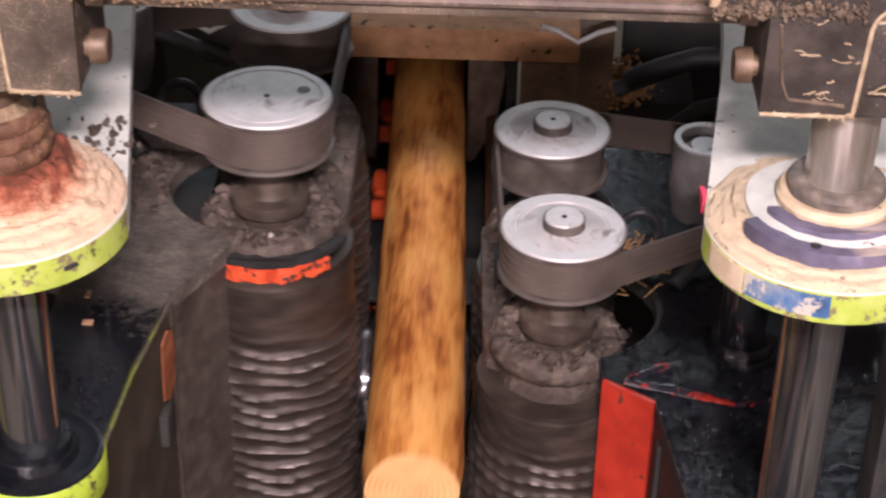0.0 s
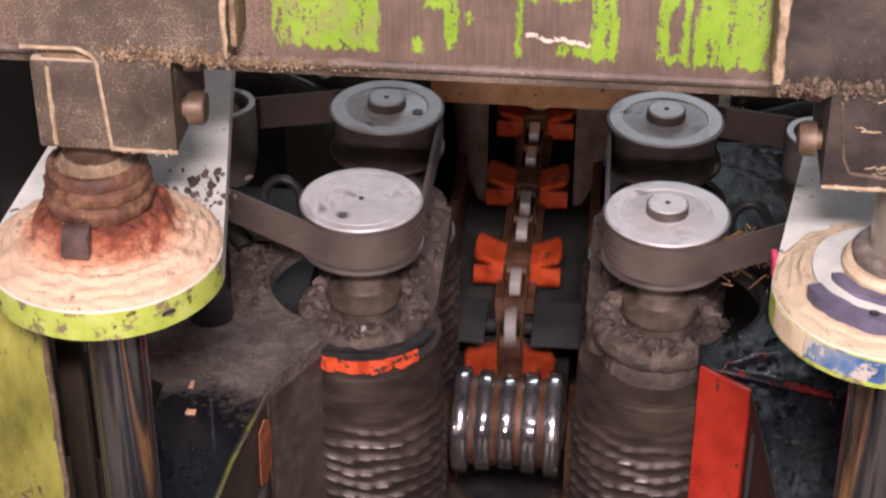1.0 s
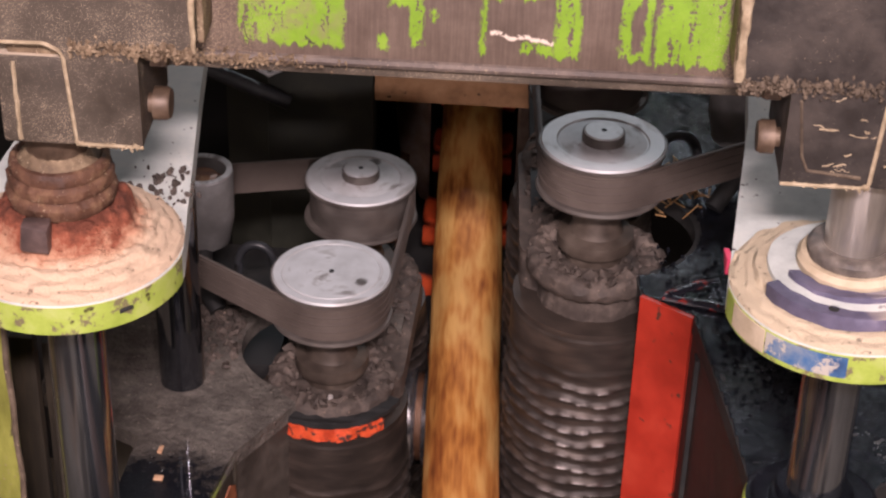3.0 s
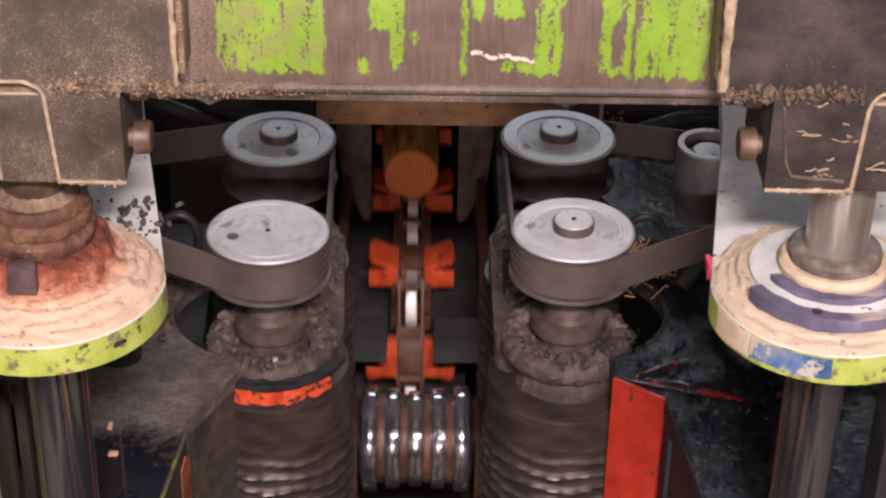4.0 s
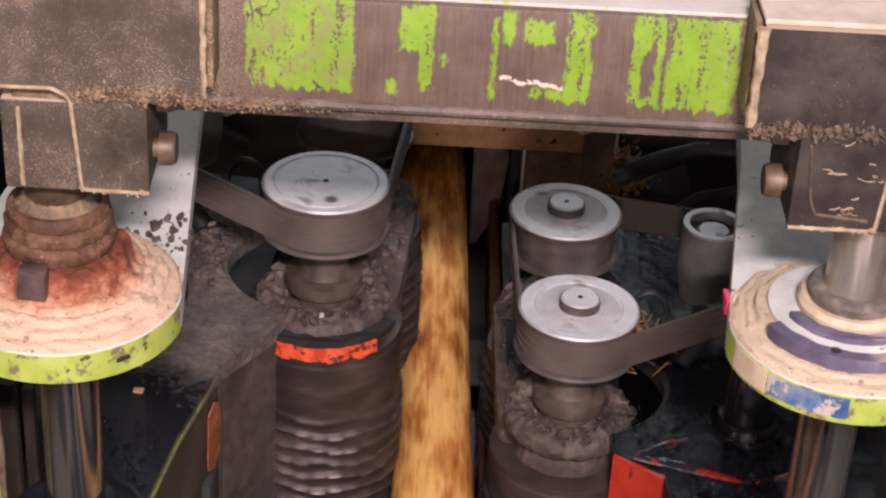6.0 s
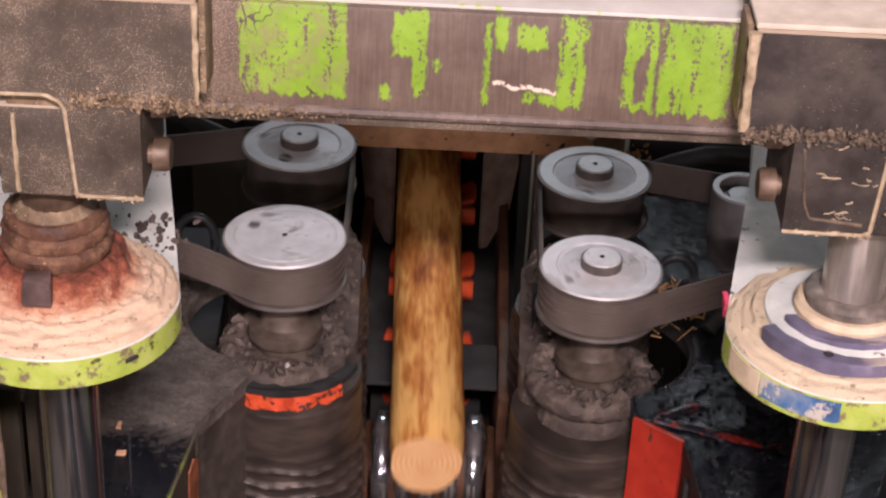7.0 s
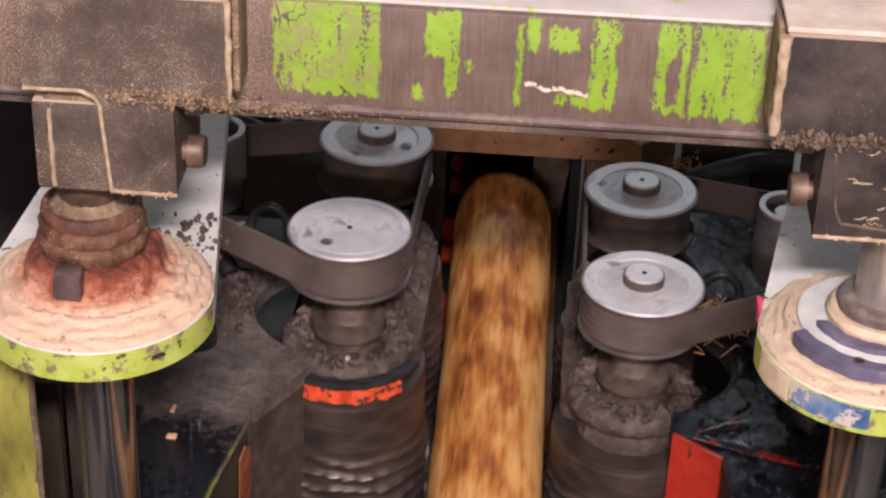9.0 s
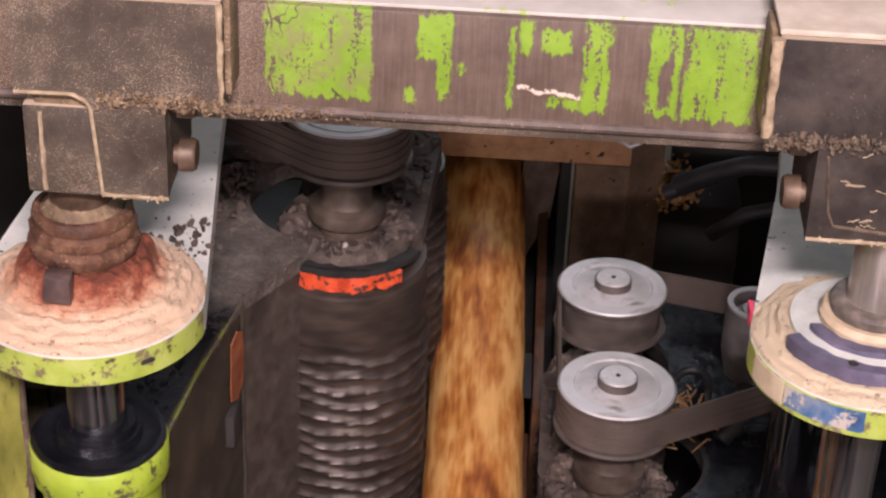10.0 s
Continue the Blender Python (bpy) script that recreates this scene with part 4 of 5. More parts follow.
        part("straw", straw, M_BARK, th, "shreds of bark lying in the grease")["kind"] = "stuff"
    # sleeve on the column
    sleeve = part("sleeve", lathe([(0.096, -0.95), (0.096, -0.3), (0.11, -0.295), (0.112, -0.29), (0.112, -0.238), (0.108, -0.232), (0.05, -0.232)], 48), M_SLEEVE, th, "lime green guide sleeve")
    part("wet_seal", lathe([(0.1085, -0.231), (0.108, -0.226), (0.1, -0.223), (0.093, -0.226), (0.072, -0.225), (0.067, -0.212), (0.063, -0.21), (0.06, -0.196), (0.05, -0.194)], 72, True, 0.0015, 4, 45), M_TAR, sleeve, "black wet seal on the sleeve")
    # skirts and guards
    if s > 0:
        brown = surface("brown_skirt_plate", (0.02, 0.016, 0.011), (0.04, 0.032, 0.022), (0.075, 0.06, 0.04), 12, (0.6, 0.8), 0, 0.3)
        part("skirt", slab([(0.092, 0.05), (0.105, 0.256), (0.133, 0.472), (0.125, 0.476), (0.096, 0.256), (0.083, 0.05)], [], -0.95, -0.286), brown, th, "brown oily skirt plate")
        panel = part("guard_panel", slab([(0.137, 0.478), (0.228, 0.645), (0.221, 0.65), (0.13, 0.482)], [], -0.98, -0.286), surface("grey_guard_panel", (0.026, 0.021, 0.017), (0.055, 0.044, 0.036), (0.1, 0.082, 0.068), 20, (0.55, 0.8), 0, 0.35), th, "dark worn guard panel")
        part("panel_lip", rough_up(tube([(0.137, 0.476, -0.27 - 0.033 * i) for i in range(21)], 0.004, 6), 0.003, 30), brown, panel)
        flap = bmesh.new()
        join(flap, slab([(0.0, 0.0), (0.03, -0.02), (0.062, 0.005), (0.066, 0.07), (0.06, 0.12), (0.035, 0.135), (0.01, 0.115), (0.016, 0.07), (-0.006, 0.035)], [], 0, 0.003), Matrix(((1, 0, 0, 0), (0, 0, -1, 0), (0, 1, 0, 0), (0, 0, 0, 1))))
        part("orange_flap", rough_up(flap, 0.006, 30), surface("rusty_orange_flap", (0.1, 0.026, 0.012), (0.24, 0.075, 0.03), (0.4, 0.15, 0.065), 28, (0.5, 0.7)), th, "rusty orange flap", Matrix.Translation((0.128, 0.405, -0.44)) @ pose(0, 0, 0, 0, 0, 81))
        part("dark_gap", rough_up(box(0.118, 0.138, 0.385, 0.45, -0.53, -0.46, 0.004), 0.006, 25), M_DARK, th)
    else:
        pan = part("guard_panel", slab([(-0.245, 0.606), (-0.151, 0.539), (-0.145, 0.547), (-0.24, 0.614)], [], -1.0, -0.249), M_RED, th, "red painted guard panel")
        part("scribble", tube([(-0.228 + 0.008 * math.sin(i * 2.1), 0.598 - 0.0058 * math.sin(i * 2.1), -0.62 - 0.006 * i) for i in range(22)], 0.0013, 5), M_CHALK, pan, "thin chalk scribble")
        part("skirt", slab([(-0.146, 0.542), (-0.106, 0.22), (-0.092, 0.06), (-0.083, 0.06), (-0.097, 0.222), (-0.138, 0.545)], [], -0.95, -0.286), surface("dark_red_skirt", (0.012, 0.008, 0.008), (0.035, 0.014, 0.012), (0.09, 0.02, 0.016), 14, (0.5, 0.7)), th, "dark red skirt plate")
        part("dark_post", box(-0.146, -0.115, 0.47, 0.5, -0.95, -0.3, 0.004), M_DARK, th)
        part("rod_collar", lathe([(0.1, -0.252), (0.088, -0.236), (0.066, -0.224), (0.062, -0.206), (0.056, -0.2), (0.047, -0.2)], 48, True, 0.003, 5, 40), M_TAR, th, "greasy collar round the slide rod", pose(0.03, 0.7, 0))
        part("red_block", box(0.02, 0.07, 0.2, 0.25, -0.25, -0.19, 0.006), M_RED, th, "red block on the greasy deck")
    # roller heads, rollers and pulleys
    for k, (px, py) in enumerate((front, rear)):
        hr, hb = (1.0, -0.33) if s > 0 else (0.9, -0.365)
        shell = lathe([(0.12 * hr, hb), (0.124 * hr, hb + 0.02), (0.12 * hr, -0.3), (0.126, -0.292), (0.134, -0.286), (0.137, -0.272), (0.132, -0.255), (0.12, -0.247), (0.104, -0.25), (0.09, -0.257), (0.076, -0.26), (0.068, -0.26), (0.02, -0.26)], 120, True, 0.004, 7 + k, 30)
        head = part("bearing_head", rough_up(shell, 0.0045, 70, k), M_DUSTY, th, "bearing head caked with brown debris", pose(px, py, 0))
        part("cap_screw", lathe([(0.0, -0.192), (0.0045, -0.192), (0.006, -0.198), (0.006, -0.215)], 10, False), M_CHAIN, head, "bright cap screw", pose(0.012 * s, -0.1, -0.048))
        part("litter", crumbs(130, lambda r: ((lambda a, q: (q * math.cos(a), q * math.sin(a), -0.25 - 0.4 * max(0.0, q - 0.122)))(r.uniform(0, 6.28), min(0.134, r.gauss(0.108, 0.014)))), (0.002, 0.008), 31 + k), M_DUSTY, head)["kind"] = "stuff"
        part("rubble", crumbs(34, lambda r: ((lambda a, q: (q * math.cos(a), q * math.sin(a), -0.254))(r.uniform(0, 6.28), r.uniform(0.088, 0.118))), (0.008, 0.019), 51 + k + (s > 0)), M_DUSTY, head, "coarse lumps of caked debris")["kind"] = "stuff"
        if s > 0 and k == 0:
            out = circle(0, 0, 0.159, 240, 320, 40) + circle(0, 0, 0.14, 320, 240, 40)
            part("orange_band", rough_up(slab(out, [], -0.314, -0.282), 0.008, 45), M_ORANGE, head, "orange painted band")
            dk = circle(0, 0, 0.16, 195, 340, 60) + circle(0, 0, 0.128, 340, 195, 60)
            part("dark_rim", rough_up(slab(dk, [], -0.281, -0.268), 0.004, 40), M_DARK, head)
        roll = part("feed_roller", roller_mesh(-0.315 if s > 0 else -0.35, 0.16 if k == 0 else 0.15, -0.43 if k == 0 else -0.34), M_ROLLER if k == 0 else M_ROLLER_SLIM, th, "steel feed roller with spiral ribs", pose(px, py, 0))
        ROLLERS.append((roll, px, py, s, k))
        pul = part("pulley", pulley_mesh(not (s > 0 and k == 0)), M_PULLEY, roll, "pale steel pulley face")
        # hub side in a darker colour, standing for the shade on it
        if not (s > 0 and k == 0):
            part("hub_side", lathe([(0.0405, -0.001), (0.0412, 0.001), (0.0408, 0.0185), (0.039, 0.0192)], 40, False), M_RIM, roll, "side of the raised hub, darkened for its shade")
        part("pulley_rim", lathe([(0.06, -0.104), (0.124, -0.104), (0.126, -0.1), (0.124, -0.094), (0.112, -0.092), (0.112, -0.012), (0.124, -0.01), (0.124, -0.004), (0.1, -0.0035)], 56), M_RIM, roll)
        part("shaft", lathe([(0.058, -0.265), (0.058, -0.236), (0.075, -0.232), (0.077, -0.224), (0.075, -0.206), (0.054, -0.199), (0.048, -0.188), (0.046, -0.1)], 40), M_SHAFT, roll, "brown shaft under the pulley")
        part("centre_hole", lathe([(0.0055, -0.003), (0.0055, 0.0228 if not (s > 0 and k == 0) else 0.0014)], 12), M_DARK, roll)
        if s > 0:
            part("tapped_hole", slab(circle(0.072 * math.cos(0.4 + k), 0.072 * math.sin(0.4 + k), 0.012, 0, 360, 18), [], -0.002, 0.0011), M_RIM, roll)
    # inner beam that carries both rollers beside the passing log
    hull = hull_of_circles([(front[0] + s * 0.097, front[1] + 0.03, 0.05), (rear[0] + s * 0.09, rear[1], 0.05)])
    arm = part("roller_arm", rough_up(slab(hull, [], -0.312 if s > 0 else -0.345, -0.262), 0.004, 26), M_DUSTY, th, "dusty arm carrying both rollers")
    part("litter", crumbs(120, lambda r: (front[0] + s * (0.09 + r.gauss(0, 0.02)), r.uniform(front[1], rear[1]), -0.262), (0.003, 0.012), 41), M_DUSTY, arm)["kind"] = "stuff"
    # belt, idler and drive pulley
    idl = (-0.05, 1.1) if s > 0 else (-0.02, 1.085)
    drv = (-0.25, 1.05) if s > 0 else (0.25, 1.07)
    part("belt", belt_mesh([(*front, 0.113), (*rear, 0.113), (*drv, 0.06)], -0.09, -0.014), M_BELT, th, "wide ribbed rubber drive belt")
    for j in range(4):
        part("belt_rib", belt_mesh([(*front, 0.1185), (*rear, 0.1185), (*drv, 0.0655)], -0.078 + 0.017 * j, -0.07 + 0.017 * j, 0.003), M_BELT, th)
    part("idler", lathe([(0.056, -0.16), (0.06, -0.14), (0.068, -0.1), (0.068, 0.012), (0.064, 0.018), (0.053, 0.018), (0.05, 0.01), (0.05, -0.012)], 44, False), surface("grey_idler_rim", (0.1, 0.095, 0.09), (0.17, 0.165, 0.16), (0.27, 0.265, 0.26), 12, (0.45, 0.65), 0.2), th, "grey idler with pale rim", pose(*idl, 0))
    part("idler_rim", lathe([(0.066, 0.014), (0.067, 0.021), (0.054, 0.021), (0.052, 0.012)], 44, False), M_PULLEY, th, "pale worn rim", pose(*idl, 0))
    part("idler_core", lathe([(0.05, -0.012), (0.034, -0.012), (0.032, 0.006), (0.0, 0.008)], 32, False), M_PULLEY if s < 0 else M_RUSTRING, th, "", pose(*idl, 0))
    part("drive_pulley", lathe([(0.06, -0.12), (0.06, 0.01), (0.02, 0.012)], 32), M_RIM, th, "", pose(*drv, 0))
    part("idler_arm", tube([(idl[0], idl[1], -0.15), (idl[0] + s * 0.02, idl[1] - 0.12, -0.2), (idl[0] + s * 0.06, idl[1] - 0.16, -0.24)], 0.02, 10), M_DARK, th)
    arch = [(idl[0] + s * (0.13 + 0.04 * math.cos(radians(a))), idl[1] - 0.07, -0.17 + 0.05 * math.sin(radians(a))) for a in range(0, 181, 15)]
    part("hose", tube([(arch[0][0], arch[0][1], -0.255)] + arch + [(arch[-1][0], arch[-1][1], -0.255)], 0.01, 10), M_HOSE, th, "bent hydraulic hose")
    return th


# ---- conveyor and portal ----
PITCH, SPEED = 0.37, 1.75
FLIGHTS = []


def conveyor():
    th = empty("chain_conveyor", "dark oily chain conveyor trough between the rollers", "conveyor")
    part("bed", box(-0.2, 0.24, 0.66, 3.2, 0.71, 0.735, 0.003), M_DARK, th)
    for x in (-0.17, 0.19):
        part("side_wall", box(x, x + 0.025, 0.3, 3.2, 0.5, 0.9, 0.004), M_CHAINRAIL, th, "brown oily side wall")
    part("chain_guide", box(-0.03, 0.07, 0.64, 2.9, 0.775, 0.82, 0.004), M_CHAINRAIL, th, "brown chain guide rail")
    part("axle", tube([(-0.06, 0.62, 0.752), (0.1, 0.62, 0.752)], 0.022, 12), M_DARK, th)
    for x0, x1 in ((-0.168, -0.035), (0.075, 0.188)):
        part("apron", box(x0, x1, 0.375, 0.55, 0.868, 0.879, 0.003), M_DARK, th, "dark oily apron beside the chain")
    part("leg", box(-0.12, 0.16, 0.68, 0.78, 0.0, 0.709, 0.005), M_DARK, th)
    part("leg", box(-0.12, 0.16, 2.6, 2.7, 0.0, 0.709, 0.005), M_DARK, th)


def trough(y0, y1, label):
    """Plain log trough that carries the logs before and after the rollers."""
    th = empty("log_trough", label, "trough", None, "log troughs")
    part("trough_floor", box(-0.12, 0.2, y0, y1, 0.8, 0.868, 0.004), M_CHAINRAIL, th)
    for x in (-0.2, 0.24):
        part("trough_wall", box(x, x + 0.03, y0, y1, 0.72, 1.02, 0.004), M_DARK, th)
    for y in (y0 + 0.2, (y0 + y1) / 2, y1 - 0.2):
        part("trestle", box(-0.12, 0.2, y - 0.05, y + 0.05, 0.0, 0.799, 0.005), M_DARK, th)


def bottom_roller():
    th = empty("bottom_roller", "polished grooved bottom roller between two feed rollers", "roller", pose(0.035, 0.235, 0.755))
    prof = [(0.03, -0.136)]
    for i in range(5):
        c = -0.104 + 0.052 * i
        r = 0.122 - 0.012 * (1 - abs(i - 2) / 2)
        prof += [(r - 0.022, c - 0.021), (r - 0.003, c - 0.016), (r, c - 0.012), (r, c + 0.012), (r - 0.003, c + 0.016), (r - 0.022, c + 0.021)]
    prof.append((0.03, 0.136))
    body = part("roller_body", lathe(prof, 72, True, 0.0012, 3, 60), M_WHEEL, th, "", pose(0, 0, 0, 0, 90, 0))
    # dark rings put the shade of the deep grooves into colour
    for k in range(4):
        c = -0.078 + 0.052 * k
        part("groove_shade", lathe([(0.09, c - 0.008), (0.1, c - 0.007), (0.102 + 0.001 * (k % 2), c), (0.1, c + 0.007), (0.09, c + 0.008)], 60, True, 0.002, k, 50), M_CHAINRAIL, body, "dark ring standing for the shade in the groove")
    st = empty("roller_stand", "brown forked stand carrying the bottom roller", "stand")
    for x in (-0.115, 0.17):
        part("cheek", box(x, x + 0.018, 0.12, 0.36, 0.0, 0.78, 0.004), M_CHAINRAIL, st)
    fork = bmesh.new()
    join(fork, slab([(-0.1, 0.0), (0.17, 0.0), (0.17, 0.66), (0.15, 0.68), (0.045, 0.58), (0.03, 0.58), (-0.08, 0.68), (-0.1, 0.66)], [], 0, 0.02), Matrix(((1, 0, 0, 0), (0, 0, -1, 0.1), (0, 1, 0, 0), (0, 0, 0, 1))))
    part("fork_plate", fork, M_BOARD, st, "brown plate with a notch")
    part("notch_strip", box(0.028, 0.05, 0.06, 0.07, 0.3, 0.6, 0.003), M_PULLEY, st, "grey steel strip in the notch")
    return th


def flight():
    """One chain pitch: plates, pins and a pair of red wings."""
    th = empty("chain_flight", "red winged chain flight with polished link plates", "chain flight", pose(0.02, 0, 0.87), "chain flights")
    for s in (-1, 1):
        w = slab([(0.02, -0.045), (0.1, -0.05), (0.108, -0.03), (0.108, 0.03), (0.1, 0.05), (0.02, 0.045)], [], -0.012, 0.0)
        if s < 0:
            bmesh.ops.transform(w, matrix=Matrix.Diagonal((-1, 1, 1, 1)), verts=w.verts)
        part("wing", w, M_FLIGHT, th, "worn red wing", pose(s * 0.004, 0, -0.018, 0, -20 * s, 0))
        part("wing_face", box(*sorted((s * 0.022, s * 0.108)), -0.056, -0.046, -0.06, -0.012, 0.003), M_FLIGHT, th)
    for y, ln in ((-0.115, 0.07), (0.12, 0.07)):
        part("link_plate", box(-0.013, 0.015, y - ln / 2, y + ln / 2, -0.03, 0.006, 0.003), M_CHAIN, th, "polished link plate")
    part("wing_base", box(-0.03, 0.032, -0.045, 0.045, -0.03, 0.002, 0.004), M_CHAINRAIL, th, "brown block between the wings")
    for s in (-1, 1):
        part("side_link", box(*sorted((s * 0.024, s * 0.032)), -0.18, 0.18, -0.03, -0.004, 0.002), M_CHAINRAIL, th)
    for y in (-0.06, 0.06, 0.18):
        part("pin", lathe([(0.012, -0.034), (0.012, 0.034)], 14), M_CHAINRAIL, th, "", Matrix.Translation((0, y, -0.017)) @ pose(0, 0, 0, 0, 90, 0))
    return th


def portal():
    th = empty("infeed_portal", "sawdust brown steel portal round the conveyor opening", "portal")
    part("lintel", box(-0.225, 0.41, 1.0, 1.1, 1.158, 1.242, 0.006), M_PORTAL, th)
    for x0, x1 in ((-0.5, -0.228), (0.272, 0.41)):
        part("jamb", box(x0, x1, 1.002, 1.1, 0.0, 1.157 if x0 > 0 else 1.24, 0.006), M_JAMB_DUSTY if x0 > 0 else M_JAMB_SHADED, th)
    for x0, x1, a in ((-0.62, -0.5, 0), (0.41, 0.5, 0)):
        part("wing_panel", slab([(x0, 1.02 if x0 > 0 else 1.09), (x1, 1.09 if x0 > 0 else 1.02), (x1, 1.11), (x0, 1.11)], [], 0.0, 1.242), M_JAMB_DUSTY if x0 > 0 else M_JAMB_SHADED, th, "dusty slanted wing panel")
    # added dark box that hides the lit hall behind the portal
    for x0, x1 in ((-0.262, -0.235), (0.238, 0.265)):
        part("added_tunnel_side", box(x0, x1, 1.102, 3.1, 0.0, 1.24, 0.003), M_DARK, th, "added dark panel closing the view past the portal")
    part("added_tunnel_roof", box(-0.262, 0.265, 1.102, 3.1, 1.244, 1.26, 0.003), M_DARK, th, "added dark cover over the closed view")
    for x in (0.403, -0.49):
        part("vee_bracket", tube([(x - 0.09, 0.99, 1.262), (x - 0.05, 0.99, 1.25), (x, 0.985, 1.224), (x + 0.05, 0.99, 1.25), (x + 0.09, 0.99, 1.262)], 0.007, 8), M_PULLEY, th, "pale bent strip")
    for s, x in ((-1, -0.15), (1, 0.2)):
        f = slab([(0.0, 0.0), (0.09, 0.0), (0.11, -0.1), (0.09, -0.24), (0.02, -0.34), (0.0, -0.34)], [], 0, 0.012)
        b = bmesh.new()
        join(b, f, Matrix(((1, 0, 0, 0), (0, 0, -1, 0), (0, 1, 0, 0), (0, 0, 0, 1))))
        if s < 0:
            bmesh.ops.transform(b, matrix=Matrix.Diagonal((-1, 1, 1, 1)), verts=b.verts)
        part("funnel_plate", b, M_FUNNEL, th, "worn slanted guide plate", Matrix.Translation((x - s * 0.06, 1.16, 1.12)) @ pose(0, 0, 0, 0, 0, 35 * s))
    return th


def surroundings():
    p = empty("green_post", "dusty yellow green steel post beside the chrome column", "post")
    part("post_body", box(-0.98, -0.65, -0.8, -0.775, 0, 1.78, 0.008), M_OLIVE, p)
    part("post_edge", rough_up(tube([(-0.65, -0.798, 0.1 + 0.08 * i) for i in range(21)], 0.005, 8), 0.005, 30), M_CAKE, p, "sawdust line on the edge")
    b = empty("slatted_guard", "brown weathered guard boards behind the column", "guard")
    for i, (x, w) in enumerate(((-0.775, 0.035), (-0.735, 0.045), (-0.686, 0.02))):
        part("board", rough_up(box(x, x + w, -0.56 + 0.03 * i, -0.53 + 0.03 * i, 0.0, 1.5 - 0.03 * i, 0.004), 0.004, 12, i), M_BOARD, b)
    f = empty("machine_frame", "dark oily machine frame behind the rollers", "machine frame")
    part("back_plate", box(-1.6, -0.62, 1.5, 1.56, 0, 1.9, 0.01), M_DARK, f)
    part("back_plate", box(0.56, 1.8, 1.5, 1.56, 0, 1.9, 0.01), M_DARK, f)
    part("cross_tie", box(-1.6, 1.8, 1.45, 1.56, 1.9, 2.0, 0.01), M_DARK, f)
    part("frame_post", box(-1.35, -1.1, 0.9, 1.2, 0, 1.8, 0.01), M_DARK, f)
    part("frame_post", box(1.15, 1.4, 0.9, 1.2, 0, 1.8, 0.01), M_DARK, f)
    part("brace", tube([(-0.9, 0.95, 1.36), (-0.44, 0.98, 1.15)], 0.02, 10), M_HOSE, f)
    part("brace", tube([(0.5, 0.98, 1.1), (0.95, 0.94, 1.33)], 0.02, 10), M_HOSE, f)
    h = empty("hydraulic_hose", "black hydraulic hose drooping behind the bracket", "hose")
    part("hose_line", tube([(0.52, 0.9, 1.17), (0.6, 0.88, 1.22), (0.68, 0.86, 1.26), (0.78, 0.84, 1.27), (0.95, 0.82, 1.2)], 0.024, 12), M_HOSE, h)
    part("hose_line", tube([(0.62, 0.92, 1.02), (0.7, 0.9, 1.1), (0.8, 0.88, 1.14), (0.95, 0.86, 1.1)], 0.018, 12), M_HOSE, h)
    k = tagged(part("bark_heap", crumbs(800, lambda r: (0.535 + r.gauss(0, 0.028), 1.12 + r.gauss(0, 0.03), 1.01 + abs(r.gauss(0, 0.035))), (0.0015, 0.008), 77), M_BARK), "heap of yellow bark litter on a ledge", "bark litter", kind="stuff")
    part("ledge", box(0.48, 0.72, 1.1, 1.3, 0.0, 1.0, 0.01), M_DARK, f)
    a = empty("steel_guard", "dark brown guard plate beyond the chrome column", "guard")
    part("guard_plate", box(0.86, 1.3, -0.62, -0.56, 0, 1.6, 0.008), M_DARK, a)
    part("guard_strip", box(0.845, 0.86, -0.64, -0.55, 0, 1.6, 0.006), M_DARK, a)


# ---- logs ----
def log(tone, end_a, end_c, r_front, r_back, label, seed, length=3.9):
    """A debarked log along y; its leading end at the origin."""
    n, rows = 40, 110
    bm = bmesh.new()
    rings = []
    for j in range(rows + 1):
        y = -length * j / rows
        rr = r_front + (r_back - r_front) * j / rows
        ends = min(j, rows - j) / 2
        if ends < 1:
            rr *= 0.93 + 0.07 * ends
        bx = 0.008 * math.sin(y * 1.7 + seed)
        ring = []
        for i in range(n):
            a = math.tau * i / n
            k = noise.noise(Vector((math.cos(a) * 1.4 + seed, math.sin(a) * 1.4, y * 1.1))) * 0.006 + noise.noise(Vector((math.cos(a) * 4, math.sin(a) * 4 + seed, y * 7))) * 0.003
            ring.append(bm.verts.new((bx + (rr + k) * math.cos(a), y, (rr + k) * math.sin(a))))
        rings.append(ring)
    for p, q in zip(rings, rings[1:]):
        for i in range(n):
            bm.faces.new((p[i], p[(i + 1) % n], q[(i + 1) % n], q[i]))
    for ring in (rings[0], rings[-1]):
        f = bm.faces.new(ring)
        f.material_index = 1
    name = "log"
    return tagged(part(name, bm, [log_wood("debarked_wood", tone), end_grain("sawn_end", end_a, end_c)], smooth=60), label, "log", "passing logs")


hall()
cross_beam()
for side in ("left", "right"):
    bracket(side)
left_column = guide_column(-0.531, "chrome guide column below the pink dusted plate")
right_column = guide_column(0.668, "chrome guide column below the cream dusted plate")
part("dusty_journal", lathe([(0.0472, 1.99), (0.048, 1.995), (0.048, 2.083)], 64, True, 0.001, 2, 60), M_NUT, left_column, "brown dusty journal")
# lighter cover on the rod, its colour standing for reflected lamplight
part("bright_journal", lathe([(0.0472, 1.9), (0.0476, 1.905), (0.0476, 2.08), (0.0472, 2.085)], 64), M_CHROME2, right_column, "chrome journal with the lamps' reflection in its bright colour")
PLATES = {side: swing_plate(side) for side in ("left", "right")}
CARRIAGES = {side: carriage(side) for side in ("left", "right")}
conveyor()
trough(-23, -0.75, "brown steel infeed trough for logs")
trough(3.2, 27, "brown steel outfeed trough for logs")
WHEEL = bottom_roller()
first = flight()
FLIGHTS.append(first)
